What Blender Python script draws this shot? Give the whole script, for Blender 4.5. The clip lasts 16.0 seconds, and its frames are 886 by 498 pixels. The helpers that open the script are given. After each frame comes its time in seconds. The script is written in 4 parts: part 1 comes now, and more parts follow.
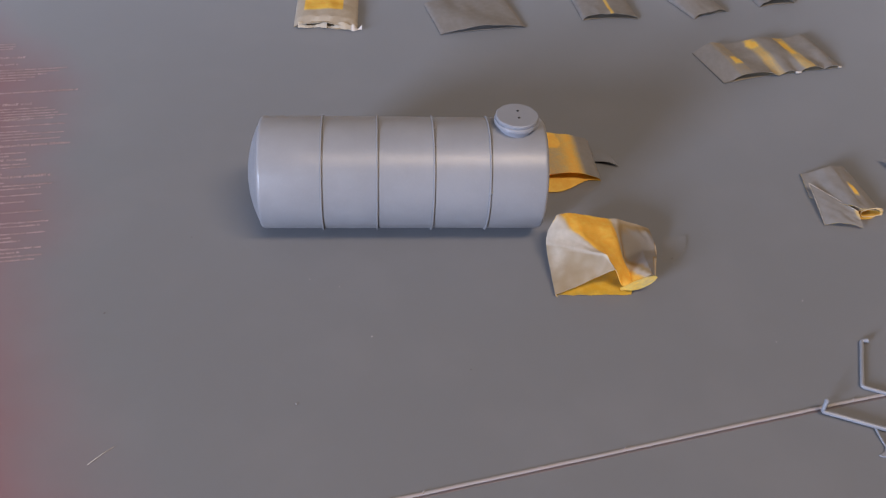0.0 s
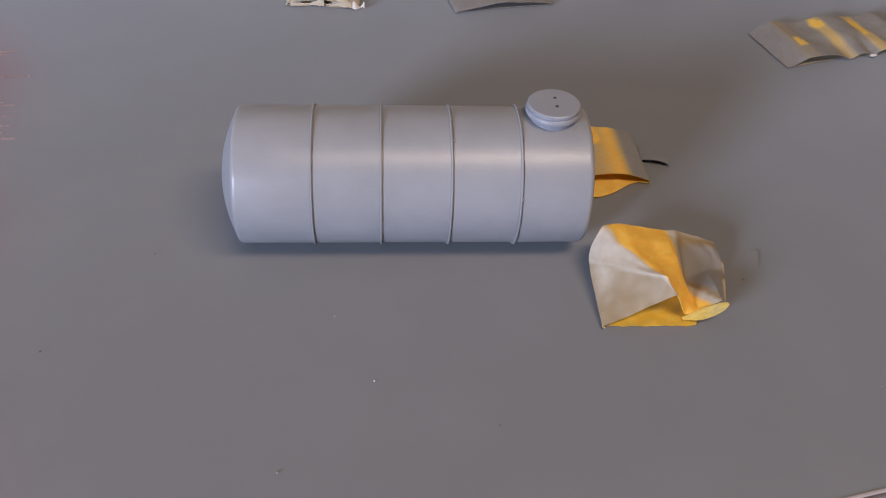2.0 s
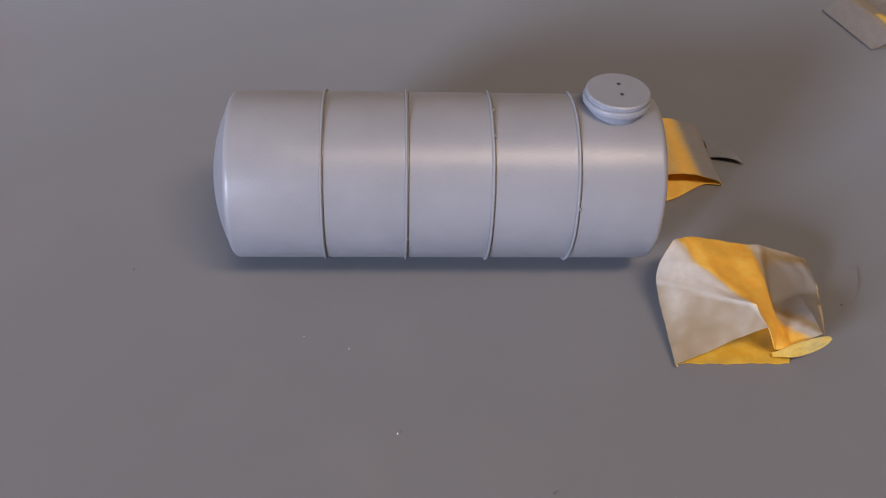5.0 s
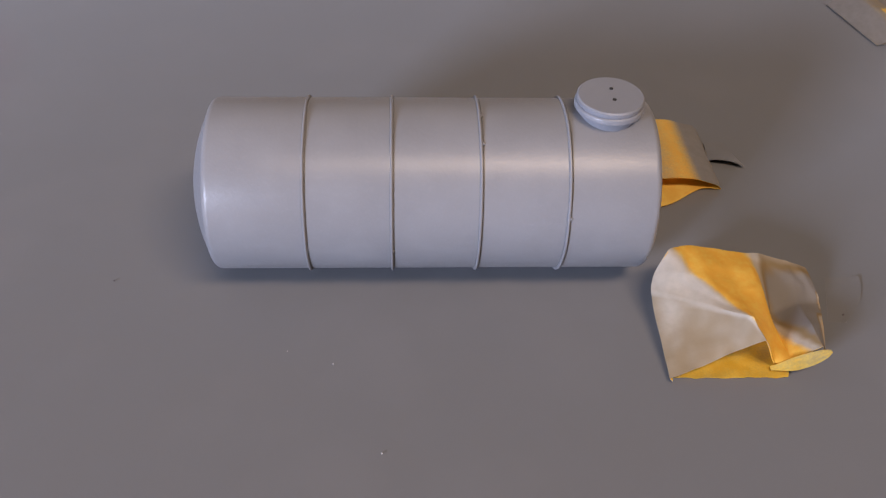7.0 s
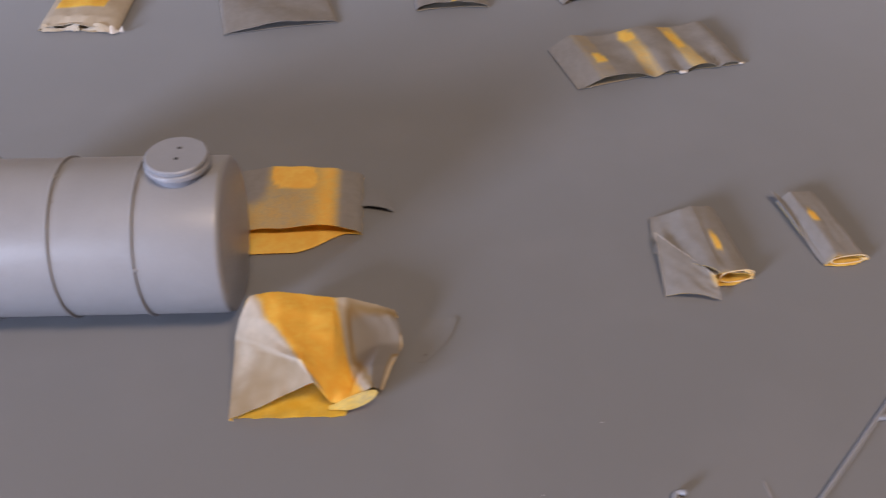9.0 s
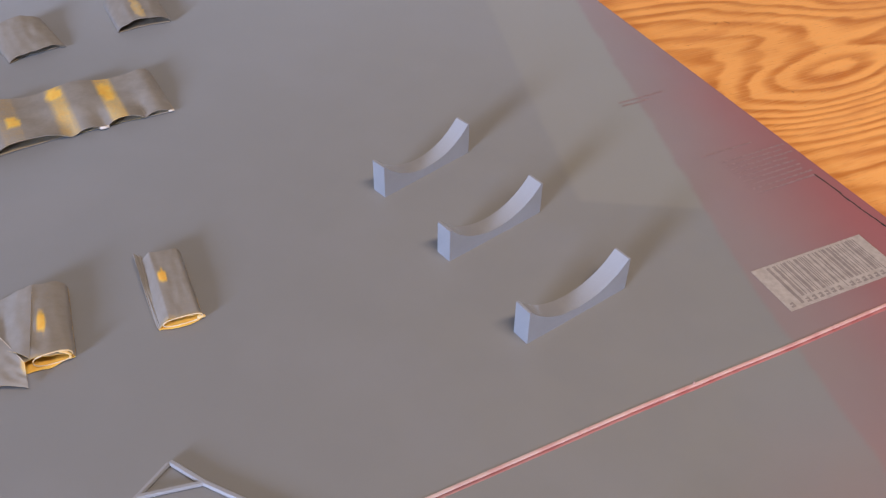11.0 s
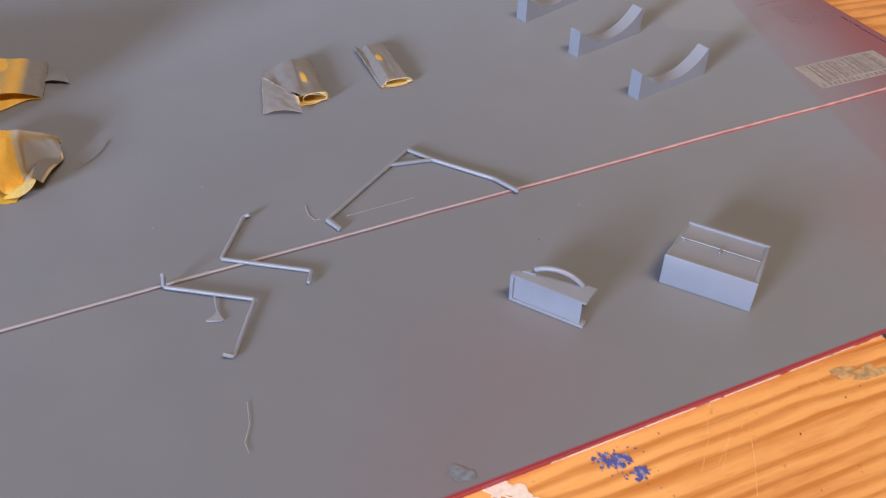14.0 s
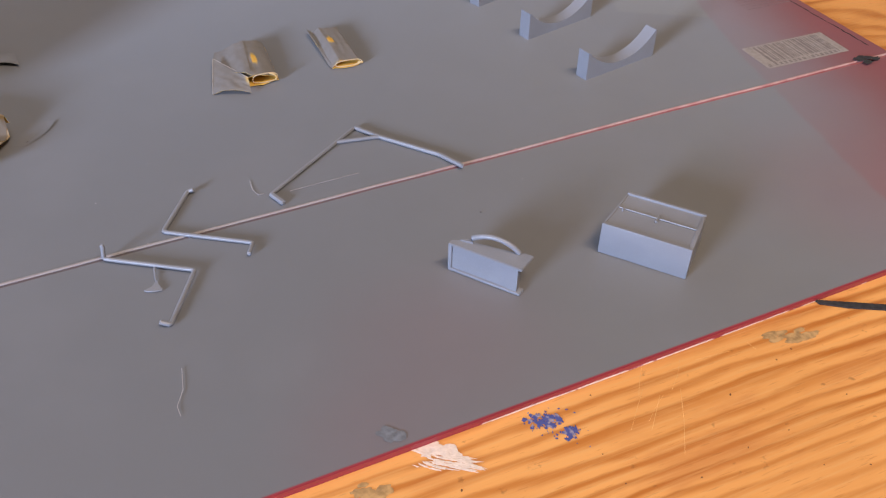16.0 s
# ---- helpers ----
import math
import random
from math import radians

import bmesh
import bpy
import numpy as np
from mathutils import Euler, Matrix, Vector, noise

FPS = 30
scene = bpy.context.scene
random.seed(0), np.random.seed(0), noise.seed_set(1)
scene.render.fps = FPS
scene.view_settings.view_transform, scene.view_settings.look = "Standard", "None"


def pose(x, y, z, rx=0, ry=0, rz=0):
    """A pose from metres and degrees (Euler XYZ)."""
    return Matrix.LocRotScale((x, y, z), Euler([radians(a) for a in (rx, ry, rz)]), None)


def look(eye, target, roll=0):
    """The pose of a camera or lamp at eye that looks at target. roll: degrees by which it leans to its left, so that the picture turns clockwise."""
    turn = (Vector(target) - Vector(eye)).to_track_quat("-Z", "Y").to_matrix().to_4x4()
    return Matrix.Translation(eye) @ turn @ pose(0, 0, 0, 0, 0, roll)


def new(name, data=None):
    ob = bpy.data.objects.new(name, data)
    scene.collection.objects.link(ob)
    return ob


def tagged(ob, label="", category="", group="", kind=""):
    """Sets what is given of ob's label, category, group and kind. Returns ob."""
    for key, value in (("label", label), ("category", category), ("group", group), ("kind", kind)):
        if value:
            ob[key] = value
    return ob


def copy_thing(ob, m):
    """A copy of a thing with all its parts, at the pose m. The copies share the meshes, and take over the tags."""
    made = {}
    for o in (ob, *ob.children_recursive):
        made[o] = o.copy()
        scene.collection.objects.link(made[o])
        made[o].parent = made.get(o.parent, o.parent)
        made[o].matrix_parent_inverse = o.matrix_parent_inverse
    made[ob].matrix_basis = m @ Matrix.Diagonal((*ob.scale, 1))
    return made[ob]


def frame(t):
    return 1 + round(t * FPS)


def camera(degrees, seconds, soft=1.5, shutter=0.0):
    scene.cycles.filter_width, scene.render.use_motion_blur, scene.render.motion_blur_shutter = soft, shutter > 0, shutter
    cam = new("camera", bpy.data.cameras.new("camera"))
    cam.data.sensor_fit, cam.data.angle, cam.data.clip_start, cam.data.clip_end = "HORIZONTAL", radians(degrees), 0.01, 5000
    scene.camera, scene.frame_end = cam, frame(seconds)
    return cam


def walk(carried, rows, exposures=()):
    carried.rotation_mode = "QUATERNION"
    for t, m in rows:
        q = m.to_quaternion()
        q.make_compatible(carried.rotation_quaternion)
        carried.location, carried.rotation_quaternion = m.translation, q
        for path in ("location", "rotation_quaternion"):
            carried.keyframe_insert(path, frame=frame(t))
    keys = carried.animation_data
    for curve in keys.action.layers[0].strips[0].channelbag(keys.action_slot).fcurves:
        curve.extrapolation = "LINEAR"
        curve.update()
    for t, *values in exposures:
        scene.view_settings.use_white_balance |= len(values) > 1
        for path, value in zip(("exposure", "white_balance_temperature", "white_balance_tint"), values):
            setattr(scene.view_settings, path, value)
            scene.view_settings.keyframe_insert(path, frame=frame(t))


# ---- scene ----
cam = camera(52.0, 16.0, soft=1.2, shutter=0.3)
PATH = [
    (0, (0.10811, 0.06206, 0.19806), (0.25117, 1.56154, -1.11765), 3.709),
    (0.5, (0.10641, 0.07667, 0.19348), (0.25247, 1.57272, -1.12580), 3.966),
    (1, (0.10820, 0.08732, 0.18485), (0.25221, 1.58509, -1.13270), 3.911),
    (1.5, (0.10982, 0.09840, 0.17671), (0.24504, 1.59745, -1.14032), 3.487),
    (2, (0.10903, 0.10767, 0.16588), (0.23510, 1.60377, -1.15540), 3.227),
    (2.5, (0.10733, 0.11844, 0.15669), (0.22211, 1.61702, -1.16282), 3.310),
    (3, (0.10747, 0.12342, 0.14992), (0.21873, 1.62279, -1.16898), 3.449),
    (3.5, (0.10732, 0.13345, 0.14778), (0.20699, 1.62696, -1.17867), 3.493),
    (4, (0.10600, 0.13697, 0.14482), (0.20306, 1.62617, -1.18666), 3.347),
    (6.5, (0.10802, 0.15268, 0.14362), (0.20553, 1.60173, -1.23143), 2.402),
    (7, (0.11073, 0.15122, 0.14340), (0.19262, 1.60726, -1.22526), 2.328),
    (7.5, (0.11745, 0.14763, 0.14300), (0.17650, 1.60895, -1.22120), 1.849),
    (8, (0.12991, 0.14468, 0.14748), (0.17435, 1.61647, -1.20599), 1.243),
    (8.5, (0.16049, 0.14357, 0.15415), (0.18550, 1.61929, -1.19553), 0.566),
    (9, (0.20621, 0.14298, 0.15701), (0.24585, 1.63757, -1.17138), 0.137),
    (9.5, (0.24450, 0.14230, 0.15720), (0.35100, 1.64670, -1.15660), 0.260),
    (10, (0.30750, 0.14870, 0.16770), (0.54840, 1.62540, -1.16030), 2.310),
    (10.2, (0.33080, 0.14740, 0.16940), (0.62080, 1.61210, -1.16220), 2.340),
    (12.3, (0.33908, 0.10995, 0.15837), (0.74492, 1.54665, -1.17250), 0.362),
    (12.5, (0.32035, 0.09481, 0.15692), (0.72344, 1.53943, -1.16618), 0.431),
    (13, (0.28499, 0.06881, 0.16069), (0.63771, 1.53338, -1.15484), -0.198),
    (13.5, (0.27084, 0.04621, 0.16210), (0.59423, 1.51731, -1.15368), 0.485),
    (14, (0.26628, 0.02626, 0.17139), (0.60581, 1.50056, -1.13671), 1.052),
    (14.5, (0.26975, 0.01136, 0.17274), (0.62017, 1.49269, -1.12451), 1.158),
    (15, (0.27470, 0.00979, 0.17041), (0.62553, 1.49840, -1.11838), 1.002),
    (15.5, (0.27700, 0.01176, 0.16892), (0.62692, 1.50340, -1.11660), 0.877),
    (16, (0.27716, 0.01538, 0.16487), (0.64792, 1.49494, -1.12873), 1.403),
]
walk(cam, [(t, look(eye, target, roll)) for t, eye, target, roll in PATH],
     [(0, -0.59, 6330, 11), (1.5, -0.63, 6380, 11), (2, -0.54, 6400, 12), (4, -0.55, 6480, 13), (7, -0.60, 6600, 15), (8.5, -0.62, 6620, 15), (9.5, -0.18, 6530, 15), (10.2, -0.06, 6400, 14), (12.3, -0.08, 5800, 11), (13, -0.05, 5950, 12), (13.5, 0.02, 6000, 12), (14, -0.23, 6050, 12), (14.5, -0.32, 6090, 12), (16, -0.36, 6120, 12)])

# ---- light: a cool window behind the camera on one side, a warm ceiling lamp ----
world = bpy.data.worlds.new("sky")
scene.world = world
world.use_nodes = True
sky = world.node_tree.nodes.new("ShaderNodeTexSky")
sky.sky_type, sky.sun_disc = "NISHITA", False
sky.sun_elevation, sky.sun_rotation = radians(28), radians(200)
world.node_tree.links.new(sky.outputs[0], world.node_tree.nodes["Background"].inputs[0])
world.node_tree.nodes["Background"].inputs[1].default_value = 0.08
ROOM = pose(0.25, 0.25, 0, 0, 0, -47)      # local -y looks to the window


def area(name, m, sx, sy, watts, colour):
    d = bpy.data.lights.new(name, "AREA")
    d.shape, d.size, d.size_y, d.energy, d.color = "RECTANGLE", sx, sy, watts, colour
    ob = new(name, d)
    ob.matrix_world = m
    return ob


WINDOW = (1.40, 0.19, 0.53, 0.38)          # wall's distance, sill and head heights, width
area("window_light", ROOM @ look((0, -1.42, 0.36), (0, 0, 0.06)), 0.36, 0.30, 40, (0.63, 0.735, 1.0))
area("ceiling_lamp_light", look((0.70, -0.55, 1.85), (0.52, 0.25, 0)), 1.16, 0.32, 46.5, (1.0, 0.775, 0.575))

# ---- node helpers ----


class Nodes:
    def __init__(self, name, rough=0.5, metallic=0.0):
        self.mat = bpy.data.materials.new(name)
        self.mat.use_nodes = True
        self.tree = self.mat.node_tree
        self.bsdf = self.tree.nodes["Principled BSDF"]
        self.bsdf.inputs["Roughness"].default_value = rough
        self.bsdf.inputs["Metallic"].default_value = metallic
        self.co = self.tree.nodes.new("ShaderNodeTexCoord").outputs["Object"]

    def link(self, value, socket):
        if hasattr(value, "is_output"):
            self.tree.links.new(value, socket)
        else:
            socket.default_value = value

    def math(self, op, a, b=0.0, c=0.0, clamp=False):
        n = self.tree.nodes.new("ShaderNodeMath")
        n.operation, n.use_clamp = op, clamp
        for v, s in zip((a, b, c), n.inputs):
            self.link(v, s)
        return n.outputs[0]

    def step(self, v, lo, hi, a=0.0, b=1.0):
        n = self.tree.nodes.new("ShaderNodeMapRange")
        n.interpolation_type = "SMOOTHSTEP"
        for x, s in zip((v, lo, hi, a, b), n.inputs):
            self.link(x, s)
        return n.outputs[0]

    def xyz(self, v=None):
        n = self.tree.nodes.new("ShaderNodeSeparateXYZ")
        self.tree.links.new(v or self.co, n.inputs[0])
        return n.outputs

    def noise(self, scale, detail=4.0, rough=0.55, vec=None, distortion=0.0):
        n = self.tree.nodes.new("ShaderNodeTexNoise")
        n.inputs["Scale"].default_value, n.inputs["Detail"].default_value = scale, detail
        n.inputs["Roughness"].default_value, n.inputs["Distortion"].default_value = rough, distortion
        self.tree.links.new(vec or self.co, n.inputs["Vector"])
        return n.outputs[0]

    def stretch(self, sx, sy, sz, turn=0.0, vec=None):
        n = self.tree.nodes.new("ShaderNodeMapping")
        n.vector_type = "POINT"
        n.inputs["Scale"].default_value = (sx, sy, sz)
        n.inputs["Rotation"].default_value = (0, 0, radians(turn))
        self.tree.links.new(vec or self.co, n.inputs["Vector"])
        return n.outputs[0]

    def mix(self, f, a, b, how="MIX"):
        n = self.tree.nodes.new("ShaderNodeMix")
        n.data_type, n.blend_type = "RGBA", how
        self.link(f, n.inputs[0])
        for v, s in ((a, n.inputs[6]), (b, n.inputs[7])):
            self.link(v if hasattr(v, "is_output") else (*v, 1), s)
        return n.outputs[2]

    def attr(self, name):
        n = self.tree.nodes.new("ShaderNodeAttribute")
        n.attribute_name = name
        return n.outputs["Fac"]

    def bump(self, height, strength, distance):
        n = self.tree.nodes.new("ShaderNodeBump")
        n.inputs["Strength"].default_value, n.inputs["Distance"].default_value = strength, distance
        self.link(height, n.inputs["Height"])
        self.link(n.outputs[0], self.bsdf.inputs["Normal"])

    def colour(self, v):
        self.link(v if hasattr(v, "is_output") else (*v, 1), self.bsdf.inputs["Base Color"])
        return self

    def dust(self, weight, rough, tint=(1, 1, 1)):
        for key, value in (("Sheen Weight", weight), ("Sheen Roughness", rough), ("Sheen Tint", (*tint, 1))):
            self.link(value, self.bsdf.inputs[key])

    def rough(self, v):
        self.link(v, self.bsdf.inputs["Roughness"])


# ---- materials ----
def primer(name, base, rough, grain=1.0, speck=0.3, vary=0.06, size=2600):
    """Sprayed satin primer: fine orange peel, faint clouds, a few dust nibs."""
    n = Nodes(name, rough)
    cloud = n.noise(60, 3)
    fine = n.noise(size, 2)
    c = n.mix(n.step(cloud, 0.35, 0.7), [v * 0.95 for v in base], [v * 1.05 for v in base])
    c = n.mix(n.step(fine, 0.45, 0.75, 0, speck), c, [v * 1.25 for v in base])
    n.colour(c)
    n.rough(n.step(fine, 0.3, 0.7, rough - vary, rough + vary))
    n.bump(fine, 0.25 * grain, 0.0001)
    return n.mat


PRIMER = primer("sprayed_primer", (0.238, 0.246, 0.270), 0.40)
PRIMER_TANK = primer("satin_primer_on_plastic", (0.241, 0.243, 0.255), 0.37, 1.2, 0.12, 0.05, 1500)


def card_material():
    """Red printed card under a cloud of grey overspray that thins out towards both ends."""
    n = Nodes("red_card_with_grey_overspray", 0.5)
    x, y, _ = n.xyz()
    big, mid, fine = n.noise(14, 4), n.noise(70, 5), n.noise(900, 3)
    wob = n.math("MULTIPLY", n.math("SUBTRACT", big, 0.5), 0.05)
    # left end: the border leans with the sheet
    edge = n.math("MULTIPLY_ADD", n.math("SUBTRACT", y, 0.22), -0.19, 0.020)
    edge = n.math("SUBTRACT", edge, n.math("MULTIPLY", n.math("MAXIMUM", n.math("SUBTRACT", y, 0.39), 0.0), 0.6))
    edge = n.math("ADD", edge, n.math("MULTIPLY", n.math("MAXIMUM", n.math("SUBTRACT", 0.25, y), 0.0), 0.34))
    d = n.math("ADD", n.math("SUBTRACT", x, edge), wob)
    left = n.math("MULTIPLY", n.step(d, -0.052, 0.014, 0.50, 1.0), n.step(n.math("ADD", d, wob), -0.13, -0.06, 0.35, 1.0))
    # right end: a masked border, then a thin veil
    xr = n.math("ADD", x, n.math("MULTIPLY", n.math("SUBTRACT", mid, 0.5), 0.004))
    xr = n.math("SUBTRACT", xr, n.math("MULTIPLY", n.math("MAXIMUM", n.math("SUBTRACT", y, 0.29), 0.0), 0.07))
    veil = n.step(n.math("ADD", xr, n.math("MULTIPLY", wob, 0.3)), 0.458, 0.514, 0.84, 0.40)
    sharp = n.step(xr, 0.4600, 0.4625)
    right = n.math("ADD", n.math("SUBTRACT", 1.0, sharp), n.math("MULTIPLY", sharp, veil))
    cover = n.math("MULTIPLY", left, right)

    def spot(px, py, r, depth):
        dx, dy = n.math("SUBTRACT", x, px), n.math("SUBTRACT", y, py)
        q = n.math("SQRT", n.math("ADD", n.math("MULTIPLY", dx, dx), n.math("MULTIPLY", dy, dy)))
        q = n.math("ADD", q, n.math("MULTIPLY", wob, 0.4))
        return n.step(q, 0.0, r, 1 - depth, 1.0)

    for px, py, r, depth in ((0.317, 0.168, 0.045, 0.09), (0.462, 0.206, 0.055, 0.18), (0.292, 0.141, 0.03, 0.08)):
        cover = n.math("MULTIPLY", cover, spot(px, py, r, depth))
    # the spray thins right at the trimmed front edge
    front = n.math("SUBTRACT", y, n.math("MULTIPLY_ADD", x, 0.2149, 0.0744))
    cover = n.math("MULTIPLY", cover, n.step(front, 0.0004, 0.0010, 0.0, 1.0))
    cover = n.math("SUBTRACT", cover, n.math("MULTIPLY", n.step(fine, 0.62, 0.8), 0.04), clamp=True)
    red = n.mix(n.step(big, 0.3, 0.7), (0.27, 0.030, 0.042), (0.33, 0.040, 0.052))
    warm = n.step(x, 0.26, 0.43)
    grey = n.mix(warm, (0.160, 0.165, 0.174), (0.182, 0.178, 0.168))
    grey = n.mix(n.step(mid, 0.4, 0.65, 0, 0.25), grey, (0.160, 0.160, 0.163))
    grey = n.mix(n.step(n.noise(26, 3), 0.45, 0.7, 0, 0.30), grey, (0.190, 0.191, 0.200))
    # the ghost of an earlier masked patch
    patch = n.math("MULTIPLY", n.step(xr, 0.424, 0.4275), n.step(n.math("SUBTRACT", y, n.math("MULTIPLY", x, -0.35)), 0.484, 0.487))
    patch = n.math("MULTIPLY", patch, n.math("SUBTRACT", 1.0, sharp))
    grey = n.mix(n.math("MULTIPLY", patch, 0.6), grey, (0.222, 0.217, 0.192))
    n.colour(n.mix(cover, red, grey))
    n.rough(n.step(cover, 0.0, 1.0, 0.34, 0.46))
    n.bump(n.noise(2200, 2), 0.12, 0.0001)
    n.dust(n.step(cover, 0.35, 0.95), 0.34)           # dry overspray lies on it as a fine powder
    return n.mat


CARD = card_material()
CARD_CORE = Nodes("bare_card_core", 0.85)
# the print has flaked off one stretch of the edge and in small nicks beyond it
bare = CARD_CORE.math("MULTIPLY", CARD_CORE.step(CARD_CORE.xyz()[0], 0.318, 0.332), CARD_CORE.step(CARD_CORE.xyz()[0], 0.405, 0.435, 1.0, 0.0))
bare = CARD_CORE.step(CARD_CORE.math("ADD", CARD_CORE.noise(170, 5), CARD_CORE.math("MULTIPLY", bare, 0.22)), 0.62, 0.68)
CARD_CORE.colour(CARD_CORE.mix(bare, (0.33, 0.045, 0.05), (0.80, 0.64, 0.55)))
CARD_CORE = CARD_CORE.mat


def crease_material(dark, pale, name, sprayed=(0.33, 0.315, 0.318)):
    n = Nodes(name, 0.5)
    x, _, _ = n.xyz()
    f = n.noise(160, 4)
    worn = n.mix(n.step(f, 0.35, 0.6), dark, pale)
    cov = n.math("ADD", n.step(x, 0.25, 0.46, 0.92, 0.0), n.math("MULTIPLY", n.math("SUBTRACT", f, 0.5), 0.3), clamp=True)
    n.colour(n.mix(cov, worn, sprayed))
    return n.mat


CREASE = crease_material((0.50, 0.26, 0.245), (0.58, 0.38, 0.355), "worn_red_fold")
# dull red groove; its dark grey end paints the shade under the ridge
GROOVE_SHADE = crease_material((0.30, 0.085, 0.085), (0.36, 0.13, 0.125), "red_groove_and_fold_shade", (0.085, 0.08, 0.085))


def tape_material(name, grey, bare=((0.95, 0.61, 0.115), (1.0, 0.73, 0.175)), brown_tone=(0.190, 0.152, 0.110), full=(0.225, 0.208, 0.192)):
    """Crepe masking tape: yellow paper where the spray did not reach, primer where it did."""
    n = Nodes(name, 0.62)
    spray = n.attr("spray")
    crepe = n.noise(900, 3, vec=n.stretch(1, 3, 1))
    fine, blot = n.noise(2400, 2), n.noise(330, 5, 0.65)
    paper = n.mix(n.step(blot, 0.35, 0.7), *bare)
    s = n.math("ADD", spray, n.math("MULTIPLY", n.math("SUBTRACT", fine, 0.5), 0.30))
    s = n.math("ADD", s, n.math("MULTIPLY", n.math("SUBTRACT", blot, 0.5), 0.35))
    s = n.step(s, 0.10, 0.95)
    g = n.mix(n.step(blot, 0.3, 0.7), [v * 0.92 for v in grey], [v * 1.07 for v in grey])
    brown_mix = n.step(spray, 1.05, 2.0)                  # a browner tone; on the large scrap it paints a shaded facet
    g = n.mix(brown_mix, g, brown_tone)
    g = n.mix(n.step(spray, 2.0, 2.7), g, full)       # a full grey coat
    paint = n.mix(s, paper, g)
    n.colour(paint)
    n.bump(n.math("ADD", n.math("MULTIPLY", crepe, 0.6), blot), 0.17, 0.00022)
    tr = n.tree.nodes.new("ShaderNodeBsdfTranslucent")
    n.link(paint, tr.inputs[0])
    mx = n.tree.nodes.new("ShaderNodeMixShader")
    n.link(n.step(s, 0.0, 1.0, 0.40, 0.18), mx.inputs[0])
    n.tree.links.new(n.bsdf.outputs[0], mx.inputs[1])
    n.tree.links.new(tr.outputs[0], mx.inputs[2])
    n.tree.links.new(mx.outputs[0], n.tree.nodes["Material Output"].inputs[0])
    return n.mat


TAPE = tape_material("sprayed_masking_tape", (0.245, 0.234, 0.224))
TAPE_BACK = tape_material("bare_pale_tape_back", (0.62, 0.58, 0.54))
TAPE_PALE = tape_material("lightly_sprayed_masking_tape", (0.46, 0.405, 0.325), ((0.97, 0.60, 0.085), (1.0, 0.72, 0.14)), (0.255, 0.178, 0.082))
TAPE_STICKY = tape_material("yellow_sticky_side_of_tape", (0.25, 0.195, 0.10), ((0.84, 0.54, 0.045), (0.95, 0.67, 0.085)))


def pine_material():
    n = Nodes("varnished_pine", 0.42)
    TURN = -10.5
    v = n.stretch(1, 1, 1, TURN)
    a, b, _ = n.xyz(v)
    slow = n.noise(1.0, 3, vec=n.stretch(5, 26, 1, 0, v))
    warp = n.math("MULTIPLY", n.math("SUBTRACT", slow, 0.5), 0.018)
    warp = n.math("ADD", warp, n.math("MULTIPLY", n.math("SUBTRACT", n.noise(1.0, 3, vec=n.stretch(34, 120, 1, 0, v)), 0.5), 0.0030))
    phase = n.math("ADD", b, warp)
    ca, sa = math.cos(radians(TURN)), math.sin(radians(TURN))
    for kx, ky, la, lb, amp in ((0.546, 0.380, 0.060, 0.026, 0.030), (0.61, 0.455, 0.07, 0.04, 0.03), (0.572, 0.312, 0.05, 0.022, 0.018)):
        ka, kb = kx * ca - ky * sa, kx * sa + ky * ca
        da = n.math("DIVIDE", n.math("SUBTRACT", a, ka), la)
        db = n.math("DIVIDE", n.math("SUBTRACT", b, kb), lb)
        r2 = n.math("ADD", n.math("MULTIPLY", da, da), n.math("MULTIPLY", db, db))
        phase = n.math("ADD", phase, n.math("MULTIPLY", n.math("EXPONENT", n.math("MULTIPLY", r2, -1.0)), amp))
    wide = n.math("MULTIPLY", n.math("MAXIMUM", n.math("SUBTRACT", b, 0.15), 0.0), 0.55)
    ring = n.math("FRACT", n.math("MULTIPLY", n.math("SUBTRACT", phase, wide), 225))
    late = n.math("MULTIPLY", n.step(ring, 0.25, 0.72), n.step(ring, 0.78, 1.0, 1.0, 0.0))
    fibre = n.noise(1.0, 4, vec=n.stretch(40, 1400, 1, 0, v))
    late = n.math("MULTIPLY", late, n.step(n.noise(1.0, 3, vec=n.stretch(6, 90, 1, 0, v)), 0.3, 0.7, 0.45, 1.1), clamp=True)
    c = n.mix(late, (0.86, 0.41, 0.115), (0.49, 0.155, 0.022))
    c = n.mix(n.step(n.noise(9, 3), 0.35, 0.7, 0, 0.5), c, (0.60, 0.25, 0.055))
    c = n.mix(n.step(n.noise(1.0, 4, vec=n.stretch(22, 60, 1, 0, v)), 0.5, 0.72, 0, 0.5), c, (0.50, 0.17, 0.040))
    c = n.mix(n.step(fibre, 0.45, 0.7, 0, 0.36), c, (0.74, 0.42, 0.15))
    c = n.mix(n.step(n.noise(1.0, 3, vec=n.stretch(160, 1500, 1, 0, v)), 0.58, 0.72, 0, 0.35), c, (0.40, 0.14, 0.03))
    c = n.mix(n.step(n.noise(260, 3), 0.68, 0.78, 0, 0.5), c, (0.22, 0.09, 0.025))
    n.colour(c)
    n.rough(n.step(late, 0, 1, 0.46, 0.34))
    n.bump(n.math("ADD", late, fibre), 0.12, 0.0004)
    return n.mat


PINE = pine_material()


def plain(name, base, rough=0.6, scale=300.0, spread=0.15, bump=0.1):
    n = Nodes(name, rough)
    f = n.noise(scale, 4)
    n.colour(n.mix(n.step(f, 0.3, 0.7), [v * (1 - spread) for v in base], [min(v * (1 + spread), 1) for v in base]))
    n.bump(f, bump, 0.0004)
    return n.mat


